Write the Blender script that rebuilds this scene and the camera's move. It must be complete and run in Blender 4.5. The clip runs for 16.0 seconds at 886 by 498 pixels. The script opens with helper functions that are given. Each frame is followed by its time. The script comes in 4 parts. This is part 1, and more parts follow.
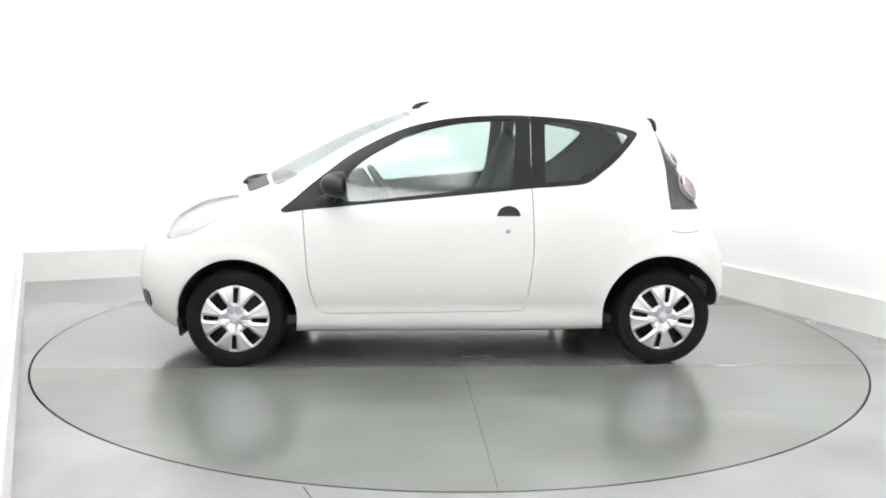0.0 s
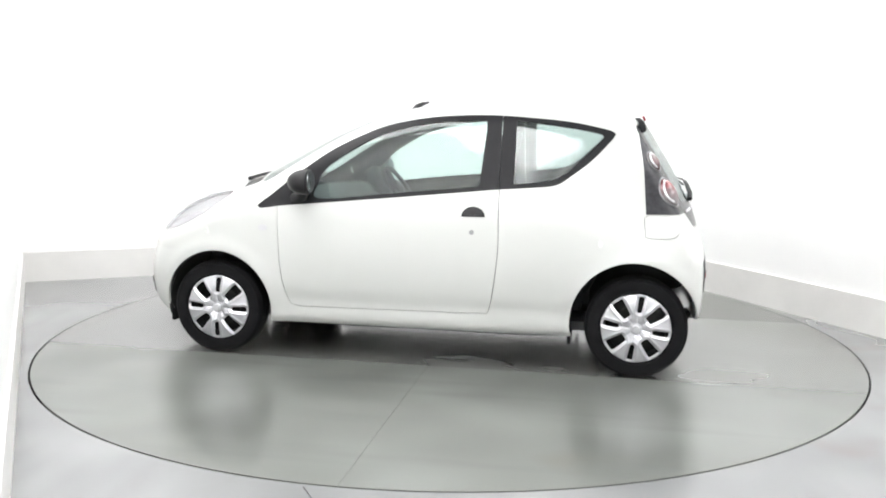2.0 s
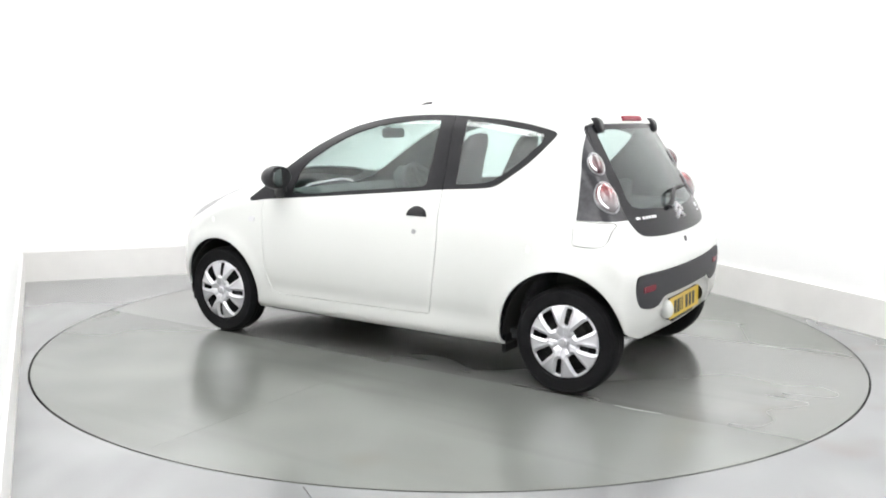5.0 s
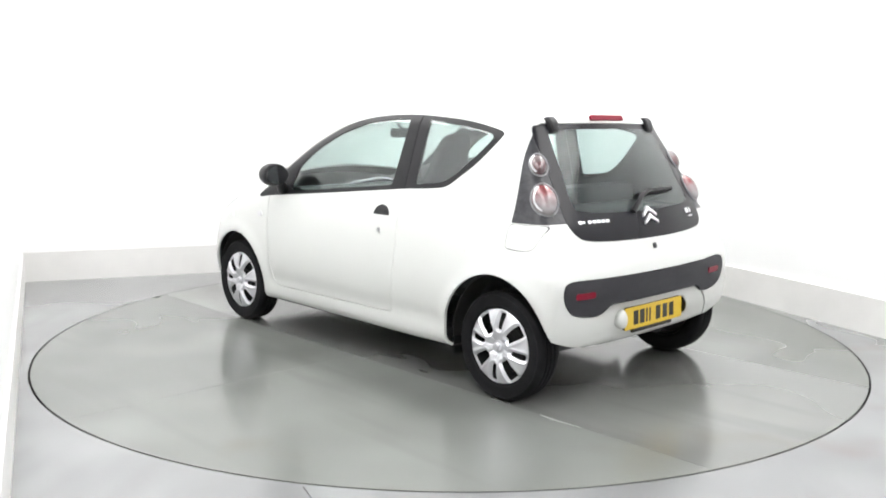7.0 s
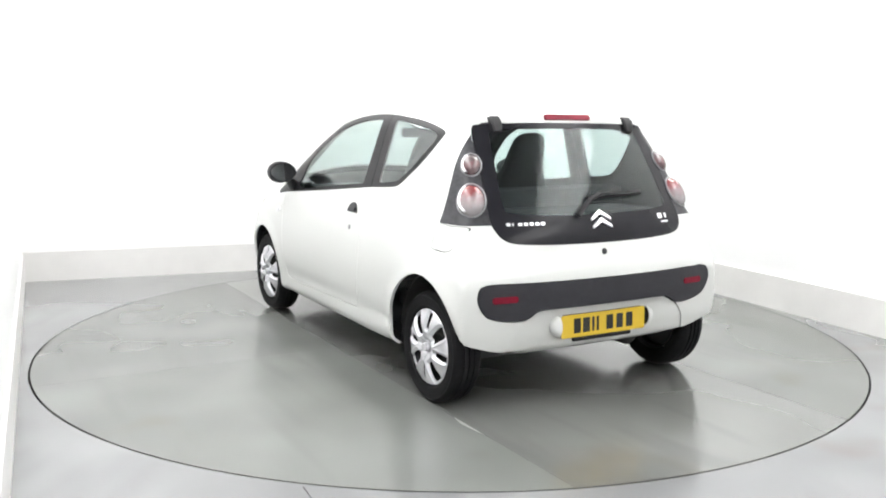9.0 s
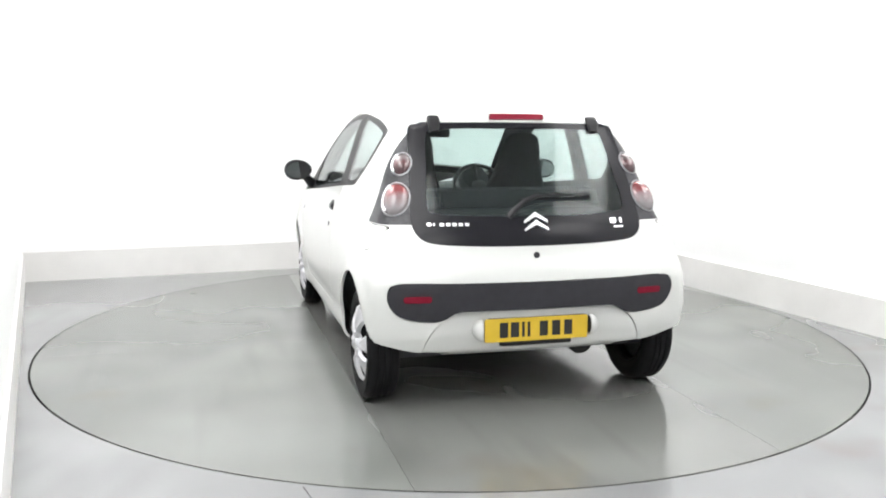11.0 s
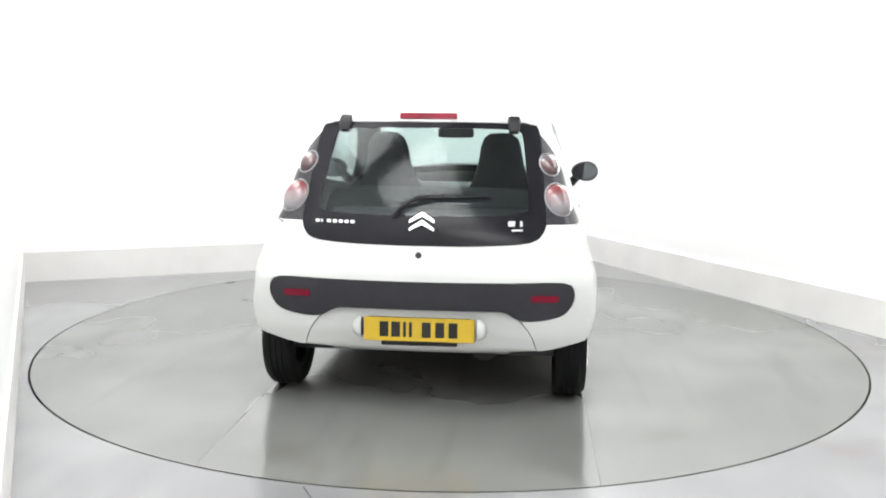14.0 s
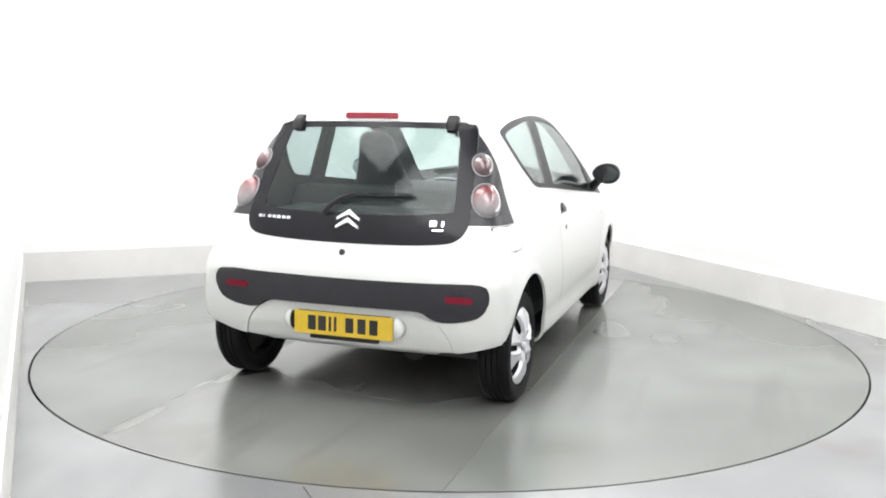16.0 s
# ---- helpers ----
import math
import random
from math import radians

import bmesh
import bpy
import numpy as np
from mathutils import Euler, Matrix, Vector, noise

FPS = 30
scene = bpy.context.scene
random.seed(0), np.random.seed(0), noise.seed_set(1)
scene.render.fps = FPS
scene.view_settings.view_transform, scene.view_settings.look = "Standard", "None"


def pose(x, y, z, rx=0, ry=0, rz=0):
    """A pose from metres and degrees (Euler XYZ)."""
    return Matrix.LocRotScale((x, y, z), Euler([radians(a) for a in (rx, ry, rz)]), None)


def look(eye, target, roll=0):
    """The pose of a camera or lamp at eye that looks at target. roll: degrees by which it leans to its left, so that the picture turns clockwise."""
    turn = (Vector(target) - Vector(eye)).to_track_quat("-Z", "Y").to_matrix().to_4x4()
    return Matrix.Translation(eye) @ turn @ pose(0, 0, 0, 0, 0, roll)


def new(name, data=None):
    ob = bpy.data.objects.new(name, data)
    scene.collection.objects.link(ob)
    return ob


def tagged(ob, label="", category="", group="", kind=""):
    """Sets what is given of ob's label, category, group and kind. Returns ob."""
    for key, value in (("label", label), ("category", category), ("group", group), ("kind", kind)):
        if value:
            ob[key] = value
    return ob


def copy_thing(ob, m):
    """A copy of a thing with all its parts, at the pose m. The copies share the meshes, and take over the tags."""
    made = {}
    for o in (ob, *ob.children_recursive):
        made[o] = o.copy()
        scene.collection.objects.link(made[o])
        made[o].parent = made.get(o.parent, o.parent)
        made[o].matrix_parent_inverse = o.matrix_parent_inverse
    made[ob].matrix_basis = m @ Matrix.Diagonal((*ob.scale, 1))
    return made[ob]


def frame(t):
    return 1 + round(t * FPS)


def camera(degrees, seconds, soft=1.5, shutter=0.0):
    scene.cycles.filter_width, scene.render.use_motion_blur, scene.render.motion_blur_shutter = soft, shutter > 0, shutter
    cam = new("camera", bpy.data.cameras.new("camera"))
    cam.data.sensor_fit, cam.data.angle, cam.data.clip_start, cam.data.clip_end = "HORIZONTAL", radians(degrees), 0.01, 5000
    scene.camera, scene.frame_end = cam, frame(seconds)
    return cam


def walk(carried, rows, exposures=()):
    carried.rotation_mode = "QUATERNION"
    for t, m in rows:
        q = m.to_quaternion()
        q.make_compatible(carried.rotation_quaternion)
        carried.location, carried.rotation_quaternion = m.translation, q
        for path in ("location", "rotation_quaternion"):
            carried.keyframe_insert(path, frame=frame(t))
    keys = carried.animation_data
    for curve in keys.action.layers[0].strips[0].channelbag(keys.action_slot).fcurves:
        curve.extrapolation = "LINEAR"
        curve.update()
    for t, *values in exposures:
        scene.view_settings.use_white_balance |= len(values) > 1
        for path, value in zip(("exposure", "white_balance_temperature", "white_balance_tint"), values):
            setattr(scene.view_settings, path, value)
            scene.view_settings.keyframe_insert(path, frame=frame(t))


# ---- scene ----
# ---- the camera: it stands still beside the turntable ----
EYE, AIM = (0.0, -5.5217, 1.3631), (-0.0297, -0.5763, 0.6268)
cam = camera(53.51, 16.0, soft=1.9)
walk(cam, [(0.0, look(EYE, AIM, 0.56)), (16.0, look(EYE, AIM, 0.56))])
scene.view_settings.exposure = 0.0

# the turn of the table, clockwise from above: seconds, degrees
TURN = [(float(t), -3.7 + 7.065 * t) for t in range(17)]      # a steady rate

# ---- world: an indoor place, hardly any light of its own ----
world = bpy.data.worlds.new("world")
world.use_nodes = True
world.node_tree.nodes["Background"].inputs["Color"].default_value = (0.9, 0.95, 1.0, 1)
world.node_tree.nodes["Background"].inputs["Strength"].default_value = 0.05
scene.world = world
LAMP = 6.8


# ---- materials ----
def mat(name, color, rough=0.5, metal=0.0, var=0.06, scale=8.0, bump=0.0, bump_scale=60.0, rvar=0.0, coat=0.0, spec=0.5):
    m = bpy.data.materials.new(name)
    m.use_nodes = True
    nt = m.node_tree
    b = nt.nodes["Principled BSDF"]
    b.inputs["Metallic"].default_value = metal
    b.inputs["Roughness"].default_value = rough
    b.inputs["Coat Weight"].default_value = coat
    b.inputs["Coat Roughness"].default_value = 0.12
    b.inputs["Specular IOR Level"].default_value = spec
    co = nt.nodes.new("ShaderNodeTexCoord")
    nz = nt.nodes.new("ShaderNodeTexNoise")
    nz.inputs["Scale"].default_value, nz.inputs["Detail"].default_value = scale, 6
    nt.links.new(co.outputs["Object"], nz.inputs["Vector"])
    cr = nt.nodes.new("ShaderNodeValToRGB")
    lo = [max(0, c * (1 - var)) for c in color]
    hi = [min(1, c * (1 + var)) for c in color]
    cr.color_ramp.elements[0].position, cr.color_ramp.elements[1].position = 0.3, 0.7
    cr.color_ramp.elements[0].color, cr.color_ramp.elements[1].color = (*lo, 1), (*hi, 1)
    nt.links.new(nz.outputs["Fac"], cr.inputs["Fac"])
    nt.links.new(cr.outputs["Color"], b.inputs["Base Color"])
    if rvar:
        mr = nt.nodes.new("ShaderNodeMapRange")
        mr.inputs["To Min"].default_value, mr.inputs["To Max"].default_value = max(0, rough - rvar), rough + rvar
        n2 = nt.nodes.new("ShaderNodeTexNoise")
        n2.inputs["Scale"].default_value, n2.inputs["Detail"].default_value = scale * 3.1, 5
        nt.links.new(co.outputs["Object"], n2.inputs["Vector"])
        nt.links.new(n2.outputs["Fac"], mr.inputs["Value"])
        nt.links.new(mr.outputs["Result"], b.inputs["Roughness"])
    if bump:
        n3 = nt.nodes.new("ShaderNodeTexNoise")
        n3.inputs["Scale"].default_value, n3.inputs["Detail"].default_value = bump_scale, 4
        bp = nt.nodes.new("ShaderNodeBump")
        bp.inputs["Strength"].default_value, bp.inputs["Distance"].default_value = bump, 0.004
        nt.links.new(co.outputs["Object"], n3.inputs["Vector"])
        nt.links.new(n3.outputs["Fac"], bp.inputs["Height"])
        nt.links.new(bp.outputs["Normal"], b.inputs["Normal"])
    return m


def glass_mat(name, tint, rough=0.09, base=0.055):
    m = bpy.data.materials.new(name)
    m.use_nodes = True
    nt = m.node_tree
    nt.nodes.remove(nt.nodes["Principled BSDF"])
    out = nt.nodes["Material Output"]
    tr = nt.nodes.new("ShaderNodeBsdfTransparent")
    tr.inputs["Color"].default_value = (*tint, 1)
    gl = nt.nodes.new("ShaderNodeBsdfGlossy")
    gl.inputs["Roughness"].default_value = rough
    lw = nt.nodes.new("ShaderNodeLayerWeight")
    lw.inputs["Blend"].default_value = 0.5
    pw = nt.nodes.new("ShaderNodeMath")
    pw.operation = "POWER"
    pw.inputs[1].default_value = 3.5
    fr = nt.nodes.new("ShaderNodeMath")
    fr.operation = "MULTIPLY_ADD"
    fr.inputs[1].default_value, fr.inputs[2].default_value = 0.6, base
    nt.links.new(lw.outputs["Facing"], pw.inputs[0])
    nt.links.new(pw.outputs[0], fr.inputs[0])
    mx = nt.nodes.new("ShaderNodeMixShader")
    nt.links.new(fr.outputs[0], mx.inputs[0])
    nt.links.new(tr.outputs[0], mx.inputs[1])
    nt.links.new(gl.outputs[0], mx.inputs[2])
    nt.links.new(mx.outputs[0], out.inputs["Surface"])
    return m


def glow_mat(name, color, strength):
    m = bpy.data.materials.new(name)
    m.use_nodes = True
    b = m.node_tree.nodes["Principled BSDF"]
    b.inputs["Base Color"].default_value = (0.8, 0.8, 0.8, 1)
    b.inputs["Emission Color"].default_value = (*color, 1)
    b.inputs["Emission Strength"].default_value = strength
    return m


M_WALL = mat("white_wall_paint", (0.88, 0.88, 0.88), 0.6, var=0.015, scale=2.0, bump=0.05, bump_scale=90)
M_KERB = mat("kerb_paint", (0.75, 0.74, 0.725), 0.5, var=0.05, scale=3.0, bump=0.08, bump_scale=40)
M_CEIL = mat("ceiling_paint", (0.85, 0.85, 0.85), 0.8, var=0.02)
M_GLOW = glow_mat("light_diffuser", (0.995, 0.99, 0.985), LAMP)
M_MIRROR = mat("dark_mirror", (0.30, 0.31, 0.32), 0.16, 1.0, var=0.02)
M_ALU = mat("aluminium_frame", (0.7, 0.7, 0.72), 0.35, 1.0)
M_PAINT = mat("white_car_paint", (0.625, 0.635, 0.617), 0.28, var=0.01, scale=3.0, coat=0.7)
M_BLACK = mat("black_plastic", (0.014, 0.014, 0.016), 0.42, spec=0.35, var=0.15, scale=30, bump=0.05, bump_scale=300)
M_TRIM = mat("grey_bumper_plastic", (0.024, 0.024, 0.029), 0.55, spec=0.35, var=0.12, scale=25, bump=0.15, bump_scale=400)
M_GLOSSBLACK = mat("gloss_black", (0.011, 0.011, 0.014), 0.2, var=0.1, spec=0.20)
M_FRAME = mat("black_window_frame", (0.011, 0.011, 0.013), 0.42, var=0.12, scale=25, spec=0.25)
M_RUBBER = mat("tyre_rubber", (0.008, 0.008, 0.009), 0.65, spec=0.14, var=0.2, scale=18, bump=0.15, bump_scale=120)
M_UNDER = mat("underbody", (0.02, 0.02, 0.02), 0.8, var=0.3, scale=6)
M_SILVER = mat("silver_wheel_paint", (0.68, 0.68, 0.71), 0.3, 0.8, var=0.06, scale=12)
M_CHROME = mat("chrome", (0.85, 0.85, 0.87), 0.28, 1.0, var=0.02)
M_FABRIC = mat("seat_fabric", (0.035, 0.036, 0.04), 0.9, var=0.25, scale=40, bump=0.3, bump_scale=250)
M_INTERIOR = mat("interior_plastic", (0.036, 0.038, 0.041), 0.6, var=0.12, scale=12, bump=0.1, bump_scale=200)
M_GLASS = glass_mat("window_glass", (0.90, 0.962, 0.948))
M_GLASS_REAR = glass_mat("tinted_rear_glass", (0.86, 0.915, 0.905), 0.10, 0.02)
M_GLASS_QUARTER = glass_mat("quarter_glass", (0.86, 0.915, 0.905), 0.09, 0.075)
M_LENS = glass_mat("clear_lens", (0.95, 0.95, 0.96), 0.05)
M_LAMP = mat("dark_lamp_body", (0.04, 0.04, 0.045), 0.3, var=0.3, scale=45, spec=0.3)
M_REFLEX = mat("dark_red_reflector", (0.17, 0.006, 0.02), 0.25, spec=0.2, var=0.15, scale=80)
M_BRAKE = mat("brake_lens", (0.20, 0.012, 0.028), 0.35, var=0.1, spec=0.15)
M_HEAD = mat("headlight_bowl", (0.52, 0.52, 0.53), 0.25, 0.3, var=0.1, scale=40)
M_RING = mat("lamp_ring_grey", (0.30, 0.30, 0.31), 0.4, 0.6)
M_REFLECTOR = mat("lamp_reflector", (0.6, 0.6, 0.62), 0.32, 0.9, var=0.05, scale=60)
M_YELLOW = mat("yellow_plate", (0.63, 0.43, 0.03), 0.35, var=0.03, scale=30)


def lens_mat(name, low, mid, top):
    """A lamp glass whose coloured fields run into one another."""
    m = mat(name, mid, 0.14, var=0.2, scale=70, spec=0.5, coat=1.0)
    nt = m.node_tree
    co = nt.nodes.new("ShaderNodeTexCoord")
    sep = nt.nodes.new("ShaderNodeSeparateXYZ")
    nz = nt.nodes.new("ShaderNodeTexNoise")
    nz.inputs["Scale"].default_value = 5.0
    ad = nt.nodes.new("ShaderNodeMath")
    ad.operation = "MULTIPLY_ADD"
    ad.inputs[1].default_value = 0.35
    cr = nt.nodes.new("ShaderNodeValToRGB")
    e = cr.color_ramp.elements
    e[0].position, e[0].color = 0.45, (*low, 1)
    e[1].position, e[1].color = 1.0, (*top, 1)
    q = e.new(0.78)
    q.color = (*mid, 1)
    nt.links.new(co.outputs["Generated"], sep.inputs[0])
    nt.links.new(co.outputs["Generated"], nz.inputs["Vector"])
    nt.links.new(nz.outputs["Fac"], ad.inputs[0])
    nt.links.new(sep.outputs["Z"], ad.inputs[2])
    nt.links.new(ad.outputs[0], cr.inputs["Fac"])
    nt.links.new(cr.outputs["Color"], nt.nodes["Principled BSDF"].inputs["Base Color"])
    return m


M_LENS_UP = lens_mat("upper_lamp_glass", (0.07, 0.035, 0.04), (0.13, 0.06, 0.065), (0.15, 0.12, 0.125))
M_LENS_LOW = lens_mat("lower_lamp_glass", (0.27, 0.25, 0.26), (0.23, 0.15, 0.155), (0.21, 0.045, 0.05))
M_INK = mat("plate_ink", (0.012, 0.012, 0.012), 0.5)


def floor_mat(name, base, stain, rough, streak, coat=0.0):
    """Worn glossy floor paint: broad dull patches, fine drag marks and faint brownish tyre dirt."""
    m = bpy.data.materials.new(name)
    m.use_nodes = True
    nt = m.node_tree
    b = nt.nodes["Principled BSDF"]
    b.inputs["Specular IOR Level"].default_value = 1.0
    b.inputs["Coat Weight"].default_value, b.inputs["Coat Roughness"].default_value = coat, 0.17
    co = nt.nodes.new("ShaderNodeTexCoord")

    def noise_at(scale, detail, stretch=None, dist=0.0):
        n = nt.nodes.new("ShaderNodeTexNoise")
        n.inputs["Scale"].default_value, n.inputs["Detail"].default_value, n.inputs["Distortion"].default_value = scale, detail, dist
        if stretch:
            mp = nt.nodes.new("ShaderNodeMapping")
            mp.inputs["Scale"].default_value = stretch
            mp.inputs["Rotation"].default_value = (0, 0, radians(8))
            nt.links.new(co.outputs["Object"], mp.inputs["Vector"])
            nt.links.new(mp.outputs["Vector"], n.inputs["Vector"])
        else:
            nt.links.new(co.outputs["Object"], n.inputs["Vector"])
        return n.outputs["Fac"]

    def ranged(v, f0, f1, t0, t1):
        r = nt.nodes.new("ShaderNodeMapRange")
        r.interpolation_type = "SMOOTHSTEP"
        for k, q in zip(("From Min", "From Max", "To Min", "To Max"), (f0, f1, t0, t1)):
            r.inputs[k].default_value = q
        nt.links.new(v, r.inputs["Value"])
        return r.outputs["Result"]

    def mixed(f, p, q):
        x = nt.nodes.new("ShaderNodeMix")
        x.data_type = "RGBA"
        nt.links.new(f, x.inputs[0])
        for k, c in ((6, p), (7, q)):
            if isinstance(c, tuple):
                x.inputs[k].default_value = (*c, 1)
            else:
                nt.links.new(c, x.inputs[k])
        return x.outputs[2]

    broad = noise_at(0.8, 2)
    drag = noise_at(1.6, 2, streak)
    dirt = noise_at(1.3, 2)
    col = mixed(ranged(broad, 0.35, 0.68, 0, 1), tuple(c * 0.86 for c in base), tuple(min(1, c * 1.16) for c in base))
    col = mixed(ranged(drag, 0.52, 0.74, 0, 0.45), col, tuple(c * 0.72 for c in base))
    col = mixed(ranged(dirt, 0.60, 0.80, 0, 0.55), col, stain)
    nt.links.new(col, b.inputs["Base Color"])
    ad = nt.nodes.new("ShaderNodeMath")
    ad.operation = "ADD"
    nt.links.new(ranged(broad, 0.3, 0.7, rough - 0.03, rough + 0.04), ad.inputs[0])
    nt.links.new(ranged(drag, 0.40, 0.75, 0.0, 0.05), ad.inputs[1])
    nt.links.new(ad.outputs[0], b.inputs["Roughness"])
    return m


M_TABLE = floor_mat("dull_table_plate", (0.162, 0.170, 0.160), (0.125, 0.115, 0.095), 0.20, (0.35, 2.2, 1))
M_TRACK = floor_mat("polished_table_plate", (0.150, 0.154, 0.147), (0.12, 0.108, 0.09), 0.15, (0.35, 2.2, 1), 0.4)
M_FLOOR = floor_mat("grey_floor_paint", (0.212, 0.217, 0.220), (0.155, 0.12, 0.10), 0.16, (1.6, 0.5, 1), 0.2)
M_GAP = mat("dark_gap", (0.015, 0.015, 0.015), 0.8)


# ---- mesh helpers ----
def part(name, bm, material, parent=None, label="", smooth=True):
    me = bpy.data.meshes.new(name)
    bm.normal_update()
    bm.to_mesh(me)
    bm.free()
    if material:
        me.materials.append(material)
    if smooth:
        me.shade_smooth()
        me.set_sharp_from_angle(angle=radians(35))
    ob = new(name, me)
    ob.parent = parent
    return tagged(ob, label)


def box(bm, x0, x1, y0, y1, z0, z1, bevel=0.0):
    r = bmesh.ops.create_cube(bm, size=1.0)
    vs = r["verts"]
    for v in vs:
        v.co = Vector((x0 + (v.co.x + 0.5) * (x1 - x0), y0 + (v.co.y + 0.5) * (y1 - y0), z0 + (v.co.z + 0.5) * (z1 - z0)))
    if bevel:
        es = list({e for v in vs for e in v.link_edges})
        bmesh.ops.bevel(bm, geom=es, offset=bevel, segments=2, affect="EDGES")
    return vs


def prism(bm, pts, depth, m=None):
    """A flat outline in local x, y, pushed up by depth, placed by m."""
    lo = [bm.verts.new((p[0], p[1], 0)) for p in pts]
    hi = [bm.verts.new((p[0], p[1], depth)) for p in pts]
    n = len(pts)
    bm.faces.new(lo[::-1])
    bm.faces.new(hi)
    for i in range(n):
        bm.faces.new((lo[i], lo[(i + 1) % n], hi[(i + 1) % n], hi[i]))
    if m is not None:
        for v in lo + hi:
            v.co = m @ v.co
    return lo + hi


def lathe(bm, profile, n=48, axis="y"):
    """Turns (radius, offset) pairs about an axis."""
    rings = []
    for k in range(n):
        a = 2 * math.pi * k / n
        c, s = math.cos(a), math.sin(a)
        rings.append([bm.verts.new((r * c, o, r * s) if axis == "y" else (r * c, r * s, o)) for r, o in profile])
    for k in range(n):
        a, b = rings[k], rings[(k + 1) % n]
        for i in range(len(profile) - 1):
            bm.faces.new((a[i], a[i + 1], b[i + 1], b[i]))


def tube(bm, path, r, n=8):
    rings = []
    for i, p in enumerate(path):
        p = Vector(p)
        d = (Vector(path[min(i + 1, len(path) - 1)]) - Vector(path[max(i - 1, 0)])).normalized()
        u = d.orthogonal().normalized() if abs(d.y) > 0.99 else d.cross(Vector((0, 1, 0))).normalized()
        w = d.cross(u)
        rr = r[i] if isinstance(r, (list, tuple)) else r
        rings.append([bm.verts.new(p + rr * (math.cos(2 * math.pi * k / n) * u + math.sin(2 * math.pi * k / n) * w)) for k in range(n)])
    for a, b in zip(rings, rings[1:]):
        for k in range(n):
            bm.faces.new((a[k], a[(k + 1) % n], b[(k + 1) % n], b[k]))
    bm.faces.new(rings[0][::-1])
    bm.faces.new(rings[-1])


# ---- the studio: floor, walls with a low kerb, ceiling ----
CORNERS = [(-3.46, 1.53), (1.23, 3.36), (5.25, -5.45), (0.55, -7.08)]     # back left, back, front right, front left
TABLE_X, TABLE_Y, TABLE_R = 0.008, 0.0, 2.444
KERB_H, WALL_H = 0.245, 3.2


def wall_between(name, a, b, z0, z1, inset, thick, material):
    """A slab along a to b, whose inner face stands inset metres into the room."""
    a, b = Vector((*a, 0)), Vector((*b, 0))
    d = (b - a).normalized()
    nrm = Vector((d.y, -d.x, 0))          # points into the room
    bm = bmesh.new()
    box(bm, -0.12, (b - a).length + 0.12, -thick, inset, z0, z1)
    m = Matrix.Translation(a) @ Matrix(((d.x, nrm.x, 0, 0), (d.y, nrm.y, 0, 0), (0, 0, 1, 0), (0, 0, 0, 1)))
    bmesh.ops.transform(bm, matrix=m, verts=bm.verts)
    bmesh.ops.recalc_face_normals(bm, faces=bm.faces)
    return tagged(part(name, bm, material, smooth=False), kind="structure")


for i, nm in enumerate(("wall_back", "wall_right", "wall_front", "wall_left")):
    wall_between(nm, CORNERS[i], CORNERS[(i + 1) % 4], -0.05, WALL_H, -0.02, 0.14, M_WALL)
for i, nm in enumerate(("baseboard_back", "baseboard_right", "baseboard_front", "baseboard_left")):
    wall_between(nm, CORNERS[i], CORNERS[(i + 1) % 4], 0.0, KERB_H, 0.0, 0.018, M_KERB)

bm = bmesh.new()                          # floor with a round hole for the table
N = 160
ring = [bm.verts.new((TABLE_X + (TABLE_R + 0.012) * math.cos(2 * math.pi * k / N), TABLE_Y + (TABLE_R + 0.012) * math.sin(2 * math.pi * k / N), 0)) for k in range(N)]
low = [bm.verts.new((v.co.x, v.co.y, -0.12)) for v in ring]
outer = [bm.verts.new((14 * math.cos(2 * math.pi * k / N), 14 * math.sin(2 * math.pi * k / N), 0)) for k in range(N)]
for k in range(N):
    j = (k + 1) % N
    bm.faces.new((ring[k], outer[k], outer[j], ring[j]))
    bm.faces.new((low[k], ring[k], ring[j], low[j]))
floor = tagged(part("floor", bm, M_FLOOR, smooth=False), "glossy grey painted concrete studio floor", kind="structure")
bm = bmesh.new()
box(bm, -9, 11, -12, 8, -0.2, -0.12)
tagged(part("floor_pit", bm, M_GAP, smooth=False), "dark pit under the turntable", kind="structure")
bm = bmesh.new()
box(bm, -9, 11, -12, 8, WALL_H, WALL_H + 0.1)
tagged(part("ceiling", bm, M_CEIL, smooth=False), kind="structure")

bm = bmesh.new()                          # open joint in the floor, along the room
box(bm, 0, 4.5, -0.002, 0.002, 0.0, 0.0012)
bmesh.ops.transform(bm, matrix=pose(-0.53, -2.42, 0, 0, 0, -65.2), verts=bm.verts)
tagged(part("floor_joint", bm, M_GAP, smooth=False), kind="structure")

# assumed ceiling lights, never in view, in two rows along the room
ux, uy = Vector((0.91, 0.415, 0)), Vector((-0.415, 0.91, 0))


def assumed_ceiling_light(m):
    top = new("assumed_ceiling_light")
    tagged(top, "large white rectangular ceiling light panel in an aluminium frame, assumed, out of view", "ceiling light", "studio ceiling lights")
    bm = bmesh.new()
    for x0, x1, y0, y1 in ((-0.95, 0.95, -0.65, -0.61), (-0.95, 0.95, 0.61, 0.65), (-0.95, -0.91, -0.61, 0.61), (0.91, 0.95, -0.61, 0.61)):
        box(bm, x0, x1, y0, y1, -0.07, 0)
    part("frame", bm, M_ALU, top, smooth=False)
    bm = bmesh.new()
    box(bm, -0.908, 0.908, -0.608, 0.608, -0.05, -0.01)
    part("diffuser", bm, M_GLOW, top, "glowing white diffuser", smooth=False)
    top.matrix_basis = m
    return top


